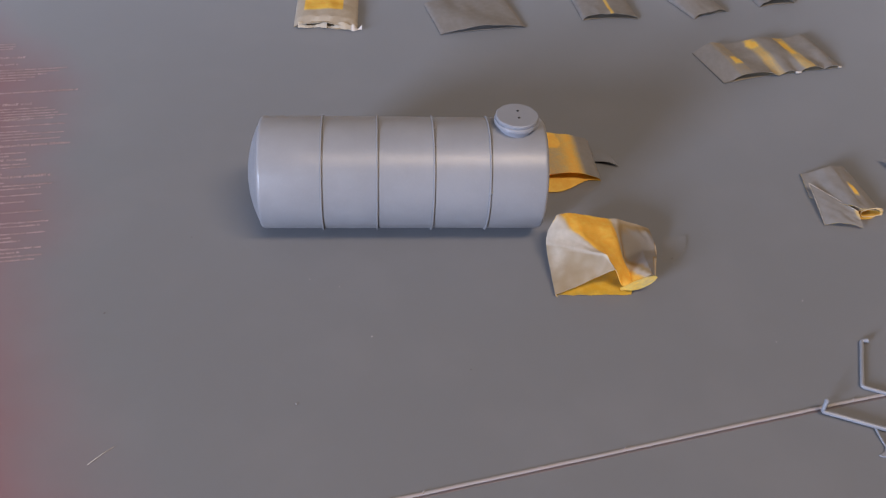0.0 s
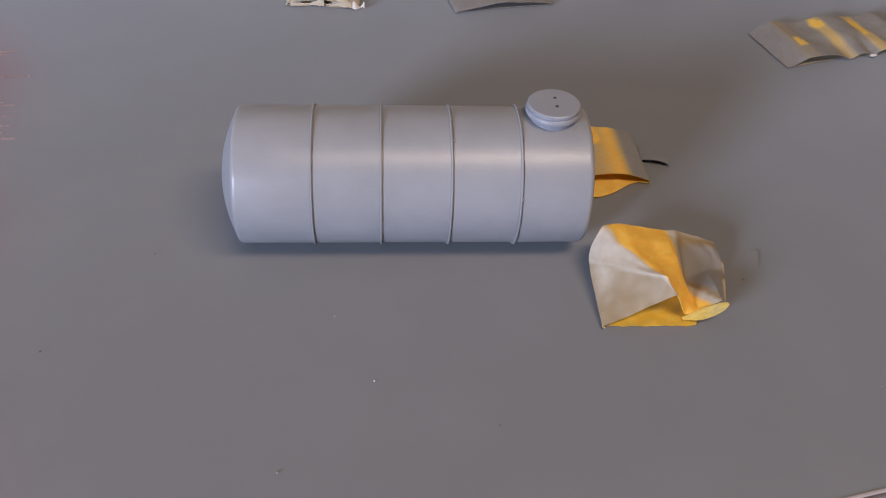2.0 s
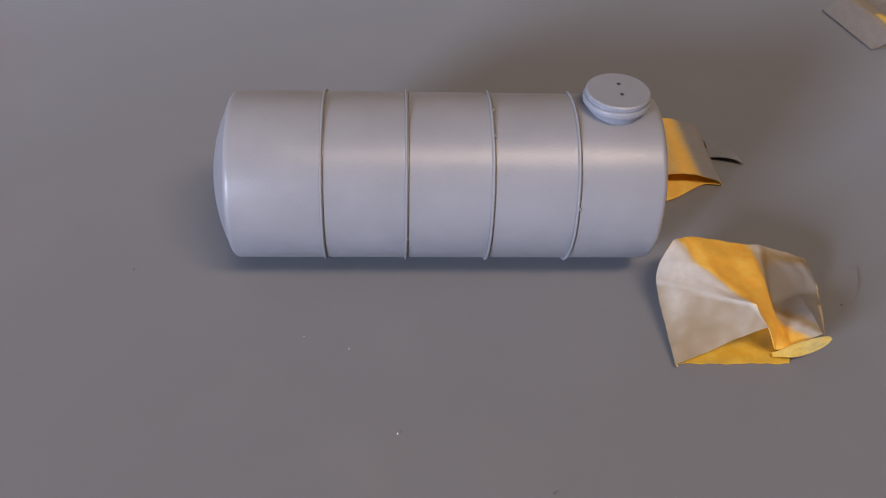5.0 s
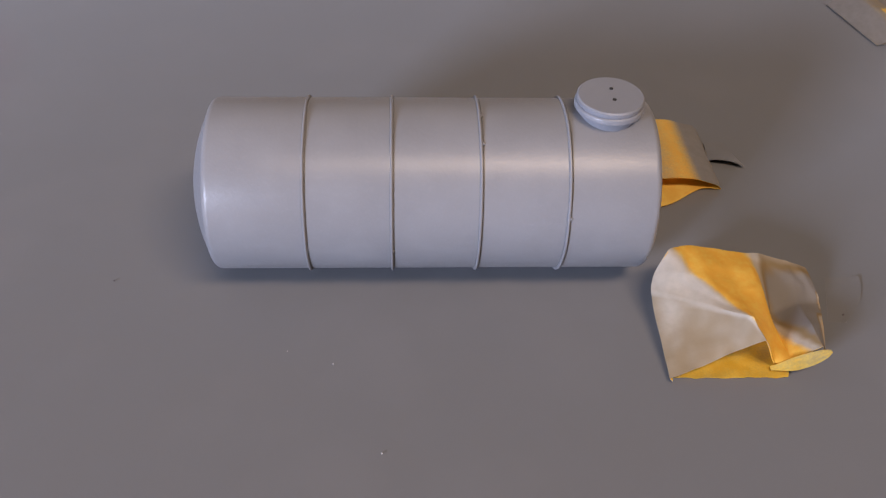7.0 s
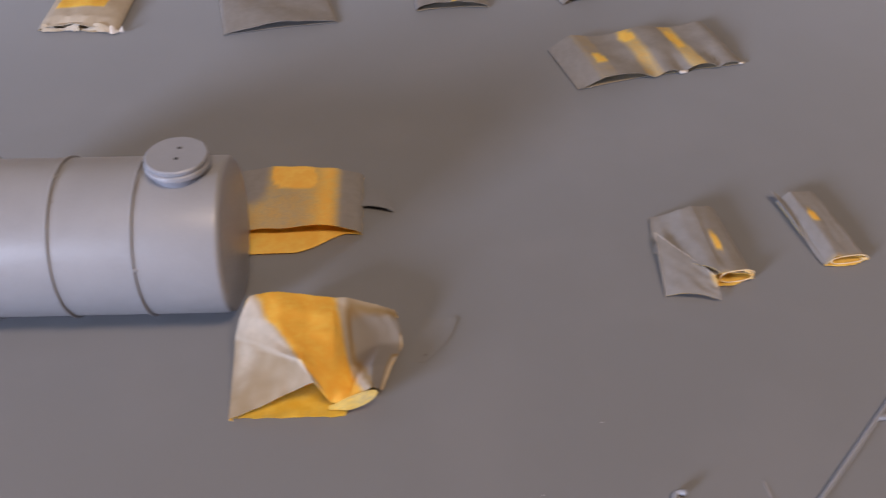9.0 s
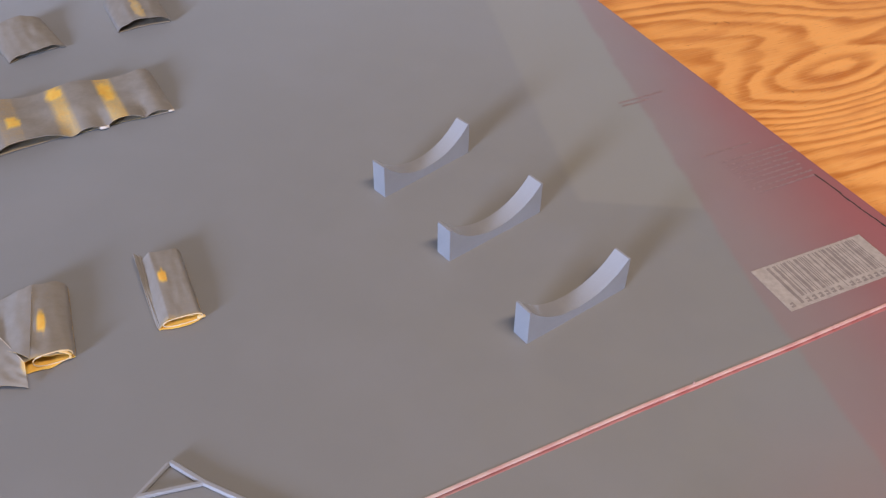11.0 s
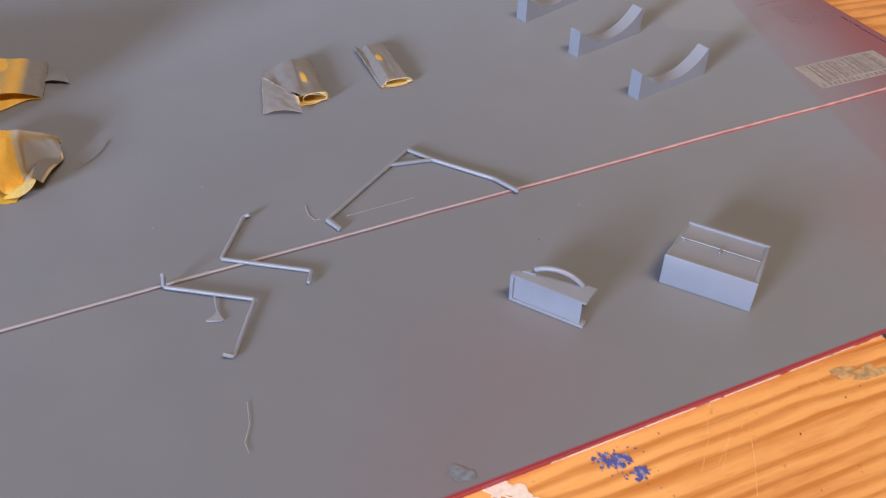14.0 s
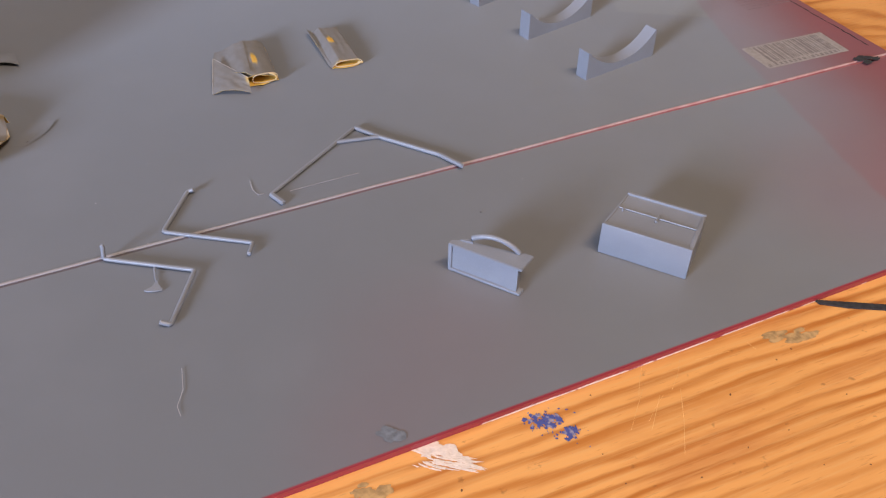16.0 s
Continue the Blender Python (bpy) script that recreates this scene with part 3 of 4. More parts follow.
def stains():
    rng = random.Random(3)
    bm = bmesh.new()
    for i in range(9):
        flake(bm, 0.5066 + rng.uniform(-0.004, 0.005), 0.2782 + rng.uniform(-0.002, 0.002), rng.uniform(0.0006, 0.0015), 1.5, 0.2, 0.0007, seed=i)
    solid("corner_scuff", bm, BLACK_WEAR, "dark rubbed paint at the corner of the fold", "stain", kind="stuff")
    bm = bmesh.new()
    for i in range(20):
        k = i / 19
        p = Vector((0.5050, 0.3301)).lerp(Vector((0.5144, 0.2906)), k)
        flake(bm, p.x - 0.0006 + rng.uniform(-0.0003, 0.0002), p.y, rng.uniform(0.00014, 0.00034), 5.0, radians(-76), 0.00005, seed=i + 20)
    solid("edge_scuff", bm, BLACK_WEAR, "dark scuff along the card's cut edge", "stain", kind="stuff")
    bm = bmesh.new()
    for i in range(6):
        flake(bm, 0.2977 + rng.uniform(-0.0022, 0.0022), 0.1433 + rng.uniform(-0.001, 0.0012), rng.uniform(0.0006, 0.0015), 1.3, 0.3, 0.00006, seed=i + 40)
    solid("grey_paint_spot", bm, SLATE, "slate grey paint spot at the card's edge", "stain", kind="stuff")
    bm = bmesh.new()
    for i in range(16):
        flake(bm, 0.3085 + rng.uniform(-0.0034, 0.0030), 0.1384 + rng.uniform(-0.0022, 0.0018), rng.uniform(0.0007, 0.0015), rng.uniform(1.2, 2.2), radians(-25), TOP + 0.00012, seed=i + 60, ragged=0.6)
    for i in range(46):
        k = rng.uniform(0, 1)
        x, y = 0.3030 + 0.0110 * k + rng.gauss(0, 0.0006), 0.1362 - 0.0042 * k + rng.uniform(-0.0016, 0.0026)
        flake(bm, x, y, rng.uniform(0.00012, 0.00042), rng.uniform(3, 9), radians(rng.gauss(-26, 6)), TOP + 0.00012, seed=i + 90, ragged=0.6)
    solid("white_paint_smear", bm, WHITE_PAINT, "dry-brushed white paint smear on the pine", "stain", kind="stuff")
    bm = bmesh.new()
    for i in range(170):
        c, spread = rng.choice((((0.3316, 0.1424), 0.0010), ((0.3337, 0.1398), 0.0012), ((0.3355, 0.1410), 0.0009), ((0.3388, 0.1363), 0.0010), ((0.3388, 0.1363), 0.0007), ((0.3390, 0.1362), 0.0024), ((0.3340, 0.1400), 0.0030)))
        flake(bm, c[0] + rng.gauss(0, spread), c[1] + rng.gauss(0, spread), rng.uniform(0.00010, 0.00058) * (0.5 if spread > 0.002 else 1), rng.uniform(1, 1.8), rng.uniform(0, 3), TOP + 0.00012, seed=i + 120, ragged=0.6, n=12)
    solid("blue_paint_spots", bm, BLUE_PAINT, "spattered dried blue paint on the pine", "stain", kind="stuff")
    bm = bmesh.new()
    for i in range(10):
        flake(bm, 0.2912 + rng.uniform(-0.004, 0.003), 0.1306 + rng.uniform(-0.002, 0.002), rng.uniform(0.0006, 0.0014), 1.5, 0.1, TOP + 0.0001, seed=i + 200)
    solid("olive_paint_stain", bm, OLIVE, "thin grey-green paint stain on the pine", "stain", kind="stuff")
    bm = bmesh.new()
    for i in range(14):
        flake(bm, 0.4046 + rng.uniform(-0.006, 0.006), 0.1540 + rng.uniform(-0.002, 0.002), rng.uniform(0.0005, 0.0012), 2.4, 0.15, TOP + 0.0001, seed=i + 230)
    solid("olive_paint_stain", bm, OLIVE, "thin grey-green paint stain on the pine", "stain", kind="stuff")
    pts = [(0.4177, 0.1643), (0.4262, 0.1616), (0.4400, 0.1572), (0.4400, 0.1552), (0.4250, 0.1598), (0.4182, 0.1628)]
    solid("black_strip", prism(bmesh.new(), pts, TOP + 0.0001, TOP + 0.0006), BLACK_WEAR, "thin black strip lying on the pine", "strip", smooth=False)
    lines = ((0.3639, 0.154, 0.3585, 0.1435),
             (0.3602, 0.1451, 0.3527, 0.134),
             (0.373, 0.1521, 0.3672, 0.1436),
             (0.3636, 0.1425, 0.3574, 0.133),
             (0.3692, 0.1432, 0.3621, 0.1252),
             (0.3768, 0.1513, 0.3868, 0.1523),
             (0.3577, 0.1355, 0.3643, 0.1423),
             (0.3926, 0.1542, 0.3936, 0.1514))
    for x0, y0, x1, y1 in lines:
        bend = rng.uniform(-0.0006, 0.0006)
        solid("scratch", sweep([(x0, y0, TOP), ((x0 + x1) / 2 + bend, (y0 + y1) / 2, TOP), (x1, y1, TOP)], rng.uniform(0.00003, 0.00006), 5, flat=0.5), SCRATCH, "fine pale scratch in the varnish", "scratch", "scratches")
    bm = bmesh.new()
    for i, (x, y) in enumerate(((0.4024, 0.1496), (0.3969, 0.1471), (0.3438, 0.1291), (0.3802, 0.139), (0.4079, 0.1331), (0.4017, 0.1135), (0.3769, 0.1237), (0.3914, 0.1157), (0.346, 0.1206), (0.3105, 0.1266), (0.3471, 0.146), (0.363, 0.1185), (0.3886, 0.1263))):
        flake(bm, x, y, rng.uniform(0.00008, 0.00022), rng.uniform(1, 2.5), rng.uniform(0, 3), TOP + 0.0001, seed=i + 300, n=10)
    solid("dark_flecks", bm, BROWN_FLECK, "small dark specks in the varnished pine", "stain", kind="stuff")


stains()

# ---- the model tank ----


def tank():
    R = 0.01835
    axis = 0.0076
    m = Matrix.Translation((0.11, 0.3048, R + 0.0003)) @ Matrix.Rotation(axis, 4, "Z")
    t = thing("model_tank", "grey primed plastic model tank with four raised bands", "model tank", at=m)
    turn = Matrix.Rotation(radians(90), 4, "Y")
    xl, xr, dome = -0.0398, 0.0521, 0.0042
    def cap(k, depth, r):
        """Radius and rise of a shallow spherical cap, k from rim (0) to crown (1)."""
        big = (r * r + depth * depth) / (2 * depth)
        q = r * (1 - k)
        return q, math.sqrt(big * big - q * q) - big + depth

    e = 0.0014
    prof = []
    for i in range(13):
        q, h = cap(1 - i / 12, dome, R - e)
        prof.append((q, xl - h))
    prof += [(R - e + e * math.sin(a), xl + e - e * math.cos(a)) for a in [radians(22.5 * i) for i in range(1, 5)]]
    bands, w = (-0.0197, -0.0022, 0.0156, 0.0334), 0.00032
    for x in bands:                                # a fine groove runs along one side of each band
        prof += [(R, x - 0.0022), (R, x - w - 0.0003), (R, x - w), (R - 0.00022, x + w), (R - 0.00022, x + w + 0.00008), (R, x + w + 0.00018), (R, x + w + 0.0005), (R, x + 0.0024)]
    prof += [(R - e + e * math.cos(a), xr - e + e * math.sin(a)) for a in [radians(22.5 * i) for i in range(0, 4)]]
    for i in range(13):
        q, h = cap(i / 12, 0.0009, R - e)
        prof.append((q, xr + h))
    part("shell", lathe(prof, 128, turn), PRIMER_TANK, t)
    for i, x in enumerate(bands):
        rr = 0.00055
        bm = bmesh.new()
        n = 128
        sec = [(-w, -0.0006), (-w * 0.8, rr * 0.7), (-w * 0.3, rr), (w * 0.3, rr), (w * 0.8, rr * 0.7), (w, -0.0006)]
        rings = []
        for k in range(n):
            a = 2 * math.pi * k / n
            dx = 0.00009 * noise.noise(Vector((math.cos(a) * 2, math.sin(a) * 2, i * 3.7)))
            rings.append([bm.verts.new((x + dx + s, (R + h) * math.cos(a), (R + h) * math.sin(a))) for s, h in sec])
        for k in range(n):
            p, q = rings[k], rings[(k + 1) % n]
            for j in range(len(sec) - 1):
                bm.faces.new((p[j], q[j], q[j + 1], p[j + 1]))
        part("band", bm, PRIMER_TANK, t)
    # small joints where the bands were cut
    for x, a, k in ((0.0160, 4, 0.9), (0.0161, 26, 0.8), (0.0337, 74, 1.0), (-0.0020, 100, 0.8)):
        bm = bmesh.new()
        bmesh.ops.create_icosphere(bm, subdivisions=2, radius=0.00047 * k, matrix=Matrix.Translation((x, -R * math.sin(radians(a)), R * math.cos(radians(a)))))
        part("band_joint", bm, PRIMER_TANK, t)
    # filler hatch: neck, flange, lid with two small pits
    hm = Matrix.Translation((0.0423, 0.0008, 0))
    z = R
    part("hatch_neck", lathe([(0, z - 0.004), (0.0060, z - 0.004), (0.0060, z + 0.0004), (0.0062, z + 0.0010), (0.0066, z + 0.0013), (0, z + 0.0013)], 64, hm), PRIMER, t)
    lid = part("hatch_lid", lathe([(0, z + 0.0012), (0.0068, z + 0.0012), (0.0072, z + 0.0015), (0.0072, z + 0.0023), (0.0070, z + 0.0026), (0.0067, z + 0.0027), (0.0067, z + 0.0029), (0.0069, z + 0.0030),
                                   (0.0069, z + 0.0037), (0.0066, z + 0.0040), (0.0064, z + 0.0040), (0, z + 0.0041)], 72, hm), PRIMER, t)
    for y in (0.0022, -0.0018):
        part("pit", lathe([(0, z + 0.0040), (0.00042, z + 0.0040), (0.00042, z + 0.00416), (0, z + 0.00416)], 12, hm @ Matrix.Translation((0.0004, y, 0))), HOLE, lid)
    return t


tank()

# ---- cradles, box, bracket and rods ----


def saddle(m):
    """A tank cradle: a block with a hollow of the tank's radius in its top."""
    L, H, W, R = 0.0340, 0.0107, 0.0052, 0.0212
    bm = bmesh.new()
    n = 28
    flat = 0.0006
    half = L / 2 - flat
    low = H - (R - math.sqrt(R * R - half * half))
    top = [(0, H)] + [(L / 2 + half * (2 * i / n - 1), H - math.sqrt(R * R - (half * (2 * i / n - 1)) ** 2) + math.sqrt(R * R - half * half)) for i in range(n + 1)] + [(L, H)]
    rows = []
    for y in (0, W):
        rows.append(([bm.verts.new((x, y, 0)) for x, _ in top], [bm.verts.new((x, y, z)) for x, z in top]))
    (lo0, hi0), (lo1, hi1) = rows
    k = len(top) - 1
    for i in range(k):
        bm.faces.new((lo0[i], lo0[i + 1], hi0[i + 1], hi0[i]))
        bm.faces.new((lo1[i + 1], lo1[i], hi1[i], hi1[i + 1]))
        bm.faces.new((hi0[i], hi0[i + 1], hi1[i + 1], hi1[i]))
        bm.faces.new((lo0[i + 1], lo0[i], lo1[i], lo1[i + 1]))
    bm.faces.new((lo0[0], hi0[0], hi1[0], lo1[0]))
    bm.faces.new((lo0[k], lo1[k], hi1[k], hi0[k]))
    bmesh.ops.bevel(bm, geom=[e for e in bm.edges if e.calc_face_angle(0) > radians(50)], offset=0.00013, segments=2, affect="EDGES")
    return solid("tank_cradle", bm, PRIMER, "grey primed plastic cradle with a curved top, standing on the card", "model part", "tank cradles", m=m)


one = saddle(Matrix.Translation((0.3736, 0.3502, 0)) @ pose(0, 0, 0, 0, 0, 28.5))
for x, y, a in ((0.3851, 0.3187, 25.0), (0.3963, 0.2849, 22.3)):
    copy_thing(one, Matrix.Translation((x, y, 0)) @ pose(0, 0, 0, 0, 0, a))


def tray():
    L, D, w = 0.0252, 0.0186, 0.0008
    HF, HB = 0.0103, 0.0093                   # the open top slopes down to the back
    m = Matrix.Translation((0.3666, 0.1939, 0)) @ pose(0, 0, 0, 0, 0, -39.7)
    t = thing("model_box", "open grey primed plastic box with a rod across its sloping recess", "model part", at=m)

    def slant(bm):
        """Tapers the block towards the back and slopes its top."""
        for v in bm.verts:
            k = v.co.y / D
            v.co.z *= (HF + (HB - HF) * k) / HF
            v.co.x += 0.0018 * k * (1 - v.co.x / L) - 0.0006 * k * v.co.x / L
        return bm

    b = 0.0009
    part("front_wall", slant(box_bm(0, 0, 0, L, w, HF, bevel=0.00024)), PRIMER, t)
    part("back_wall", slant(box_bm(0, D - b, 0, L, D, HF + 0.0002, bevel=0.0003)), PRIMER, t)
    part("side_wall", slant(box_bm(0, w, 0, w * 0.7, D - b, HF - 0.0003, bevel=0.0001)), PRIMER, t)
    part("side_wall", slant(box_bm(L - 0.0012, w, 0, L, D - b, HF - 0.0002, bevel=0.0002)), PRIMER, t)
    part("recessed_panel", slant(box_bm(w * 0.7, w, 0.001, L - 0.0012, D - b, HF - 0.0006)), PRIMER, t)
    z = HF - 0.0003
    part("rod", slant(sweep([(w * 0.7, D * 0.55, z), (L - 0.0012, D * 0.55, z)], 0.00020, 8)), PRIMER, t)
    part("pin", slant(sweep([(L * 0.5, D * 0.63, z), (L * 0.5, D * 0.55, z + 0.0002), (L * 0.5, D * 0.43, z + 0.0001)], 0.00040, 10)), PRIMER, t)
    part("stud", slant(lathe([(0, z - 0.0004), (0.00036, z - 0.0004), (0.0003, z + 0.0003), (0, z + 0.0005)], 12, Matrix.Translation((0.0022, D * 0.50, 0)))), PRIMER, t)


tray()


def bracket():
    """A ribbed end channel with a bowed handle."""
    L, D, H = 0.0217, 0.0068, 0.0094
    m = Matrix.Translation((0.3237, 0.1953, 0)) @ pose(0, 0, 0, 0, 0, -42.4)
    t = thing("model_door", "grey primed plastic channel with a rimmed face and bowed handle", "model part", at=m)
    w = 0.0008
    part("face_panel", box_bm(0.0003, 0.0006, 0.0003, L - 0.0012, 0.0020, H - 0.0003), PRIMER, t)
    part("bottom_flange", box_bm(0, 0, 0, L, 0.0026, w * 1.2, bevel=0.0003), PRIMER, t)
    bm = prism(bmesh.new(), [(0, 0), (L, 0), (L + 0.0004, D), (L - 0.0022, D - 0.0001), (L - 0.0028, 0.0057), (0.0030, 0.0034), (0, 0.0018)], H - w, H)
    bmesh.ops.bevel(bm, geom=list(bm.edges), offset=0.0002, segments=2, affect="EDGES")
    part("top_flange", bm, PRIMER, t)
    part("end_rib", box_bm(-0.0002, 0.0001, 0.0002, 0.0010, 0.0018, H - 0.0002, bevel=0.0004), PRIMER, t)
    part("end_pad", box_bm(L - 0.0046, 0.0004, w, L - 0.0012, 0.00062, H - w), PRIMER, t)
    pts = []
    for i in range(15):
        k = i / 14
        pts.append((0.0052 + 0.0132 * k, 0.0036 + 0.0022 * k, H + 0.0034 * math.sin(math.pi * (0.10 + 0.90 * k)) ** 0.7 - 0.0002))
    part("handle", sweep(pts, 0.00074, 10), PRIMER, t)
    bm = prism(bmesh.new(), [(0.0024, 0.0024), (0.0058, 0.0030), (0.0050, 0.0044)], H - w, H + 0.0005)
    part("lug", bm, PRIMER, t, smooth=False)


bracket()


def rods():
    r = 0.00062
    z = r + 0.0001
    m = Matrix.Translation((0.0002, -0.0011, 0))
    a = thing("bent_rod", "grey primed bent plastic rod lying across the fold", "model part", "bent rods")
    part("rod", sweep([(0.2325, 0.2198, 0.0053), (0.2330, 0.2194, 0.0048), (0.2325, 0.2188, z + 0.0004), (0.2565, 0.2092, z + 0.0003), (0.2500, 0.1896, z), (0.2474, 0.1902, z + 0.0010)], r, 10), PRIMER, a, m=m)
    part("burr", sweep([(0.2458, 0.2134, z), (0.2461, 0.2085, 0.0004), (0.2468, 0.2045, 0.0003)], 0.00034, 6, taper=0.6), PRIMER, a, "thin flash of plastic", m=m)
    bm = prism(bmesh.new(), [(0.2462, 0.2072), (0.2452, 0.2052), (0.2432, 0.2043), (0.2436, 0.2038), (0.2454, 0.2034), (0.2478, 0.2035), (0.2480, 0.2040), (0.2470, 0.2055), (0.2466, 0.2072)], 0.0001, 0.0006)
    bmesh.ops.bevel(bm, geom=list(bm.edges), offset=0.0001, segments=1, affect="EDGES")
    part("burr", bm, PRIMER, a, "thin flash of plastic", m=m)
    b = thing("bent_rod", "grey primed bent plastic rod with turned ends beside the other", "model part", "bent rods")
    part("rod", sweep([(0.2572, 0.2453, z + 0.0008), (0.2553, 0.2460, z), (0.2481, 0.2279, z), (0.2726, 0.2179, z), (0.2711, 0.2126, z + 0.0004)], r, 10), PRIMER, b, m=m)
    c = thing("triangular_brace", "grey primed triangular plastic brace lying on the card", "model part")
    w = 0.00075
    zz = w + 0.0001
    part("top_bar", sweep([(0.3097, 0.2695, zz), (0.3166, 0.2624, zz), (0.3337, 0.2484, zz), (0.3391, 0.2399, zz + 0.0006)], w, 6), PRIMER, c)
    part("long_bar", sweep([(0.3094, 0.2692, zz), (0.2797, 0.2382, zz)], w * 0.8, 6), PRIMER, c)
    part("strut", sweep([(0.3025, 0.2621, zz), (0.3166, 0.2624, zz)], w * 0.9, 6), PRIMER, c)
    part("foot", sweep([(0.2796, 0.2383, zz), (0.2829, 0.2330, zz)], w * 1.15, 6), PRIMER, c)


rods()

# ---- masking tape scraps ----


def tape_tube(name, label, x, y, turn, L, W, h, spray, mat=TAPE, nu=44, nv=14, lean=0.0, lip=0.0, seed=1.0, rag=0.0004, inner=0.0, under=None, slope=0.0, crinkle=0.0005):
    """A flattened loop of tape. The mouth faces local -y; h(u, v) is the height of its upper layer."""
    def P(s, v):
        yy = v * W + rag * (wob(s * 9, v, 1.0, seed)) * (1 if v in (0, 1) else 0.4)
        if s < 0.5:
            u = 1 - s * 2
            zz = 0.00035 + 0.0002 * max(0, wob(u * 3, v * 2, 2, seed))
            yy -= lip(u) if callable(lip) else lip * math.sin(math.pi * u)
        else:
            u = s * 2 - 1
            hh = h(u, v)
            round_off = math.sin(math.pi * min(max(u, 0), 1)) ** 0.45 if 0 < u < 1 else 0
            if slope and 0 < u < 1:
                round_off = min(1, u / slope) ** 0.85 * min(1, (1 - u) / 0.08) ** 0.5
            zz = 0.0005 + hh * round_off + crinkle * wob(u * 4, v * 3, 1.6, seed + 4) * round_off
        return (u * L + lean * v, yy, max(zz, 0.0002))

    def S(s, v, p):
        if s < 0.5:
            return under(1 - s * 2) if under else max(0.25, inner)
        return spray(s * 2 - 1, v)

    t = thing(name, label, "tape scrap", "masking tape scraps", at=Matrix.Translation((x, y, 0.0001)) @ pose(0, 0, 0, 0, 0, turn))
    part("lower_layer", sheet(lambda s, v: P(s * 0.4999, v), lambda s, v, p: S(s * 0.4999, v, p), nu, nv, inner=inner), mat, t)
    part("upper_layer", sheet(lambda s, v: P(0.5 + s * 0.5, v), lambda s, v, p: S(0.5 + s * 0.5, v, p), nu, nv, inner=inner), mat, t)
    return t


def dab(u, v, cu, cv, ru, rv):
    q = (abs((u - cu) / ru) ** 2.6 + abs((v - cv) / rv) ** 2.6) ** (1 / 2.6)
    return smooth01(q + 0.3 * wob(u * 14, v * 14, 1.0, cu * 50), 0.6, 1.3)


def mouth(u, v):
    """The long loop's upper layer: flat at the back, four uneven openings at the mouth."""
    arch = 0.0003
    for lo, hi, top in ((0.0, 0.44, 0.0030), (0.47, 0.61, 0.0017), (0.64, 0.84, 0.0026), (0.84, 1.0, 0.0014)):
        if lo < u < hi:
            arch = 0.0003 + top * math.sin(math.pi * (u - lo) / (hi - lo)) ** 0.7
    back = 0.0034 - 0.0006 * u + 0.0009 * math.cos(2 * math.pi * (u - 0.10) / 0.46)
    return arch + (back - arch) * smooth01(v, 0.0, 0.55)


def stripe(u, v, at, wide, faint):
    return max(smooth01(abs(u - at), 0.012, wide), faint)


LONG = tape_tube("tape_scrap", "long flattened loop of grey-sprayed masking tape with yellow stripes", 0.2566, 0.3958, 14.2, 0.0600, 0.0268, mouth,
          lambda u, v: min(dab(u, v, 0.20, 0.42, 0.036, 0.13) + 0.1, stripe(u, v, 0.18, 0.075, 0.80), stripe(u, v, 0.455, 0.062, 0.54 + 0.1 * smooth01(v, 0.4, 0.1)), dab(u, v, 0.45, 0.84, 0.046, 0.12),
                           stripe(u, v, 0.715, 0.066, 0.56), dab(u, v, 0.71, 0.66, 0.036, 0.26) + 0.1, 1),
          lean=-0.0006, seed=2, rag=0.0007, inner=0.75, lip=-0.0016, slope=0.13, under=lambda u: 0.85 - 0.42 * smooth01(u, 0.35, 0.5) + 0.4 * smooth01(u, 0.8, 0.88))
tape_tube("tape_scrap", "small arched loop of sprayed masking tape with one yellow stripe", 0.2042, 0.4510, 5.5, 0.0272, 0.0280,
          lambda u, v: 0.0034 - 0.0008 * u, lambda u, v: smooth01(abs(u - 0.52), 0.012, 0.05) * 0.7 + 0.3, seed=5, inner=0.8, lip=-0.0014)
tape_tube("tape_scrap", "small crumpled loop of grey-sprayed masking tape", 0.2590, 0.4550, 24, 0.0203, 0.0225,
          lambda u, v: 0.0020 + 0.0028 * v, lambda u, v: 0.95, seed=8, rag=0.0012, inner=0.8, lip=-0.0014)
tape_tube("tape_scrap", "arched loop of sprayed masking tape with a dark mouth", 0.2961, 0.4686, 14, 0.0200, 0.0245,
          lambda u, v: 0.0038, lambda u, v: min(1, 0.6 + dab(u, v, 0.5, 0.4, 0.12, 0.4)), seed=11, inner=0.8, lip=-0.0014)
tape_tube("tape_scrap", "flat folded piece of grey-sprayed masking tape", 0.1364, 0.4340, 12.6, 0.0407, 0.0305,
          lambda u, v: 0.0015 + 0.0012 * math.sin(3 * u + 2 * v) ** 2, lambda u, v: 0.97, lean=0.0000, seed=14, inner=0.9, lip=-0.0012)
PAD = tape_tube("tape_scrap", "crumpled masking tape pad with a clean yellow square on top", 0.0700, 0.4390, -2, 0.0287, 0.0285,
          lambda u, v: 0.0040 + 0.0012 * wob(u * 3, v * 3, 1.5, 3) - 0.0018 * (v < 0.12), lambda u, v: 0.0 if (0.14 < u < 0.76 and 0.40 < v < 0.86) else 0.9,
          mat=TAPE_PALE, lean=-0.0010, seed=17, rag=0.0014, inner=0.8)


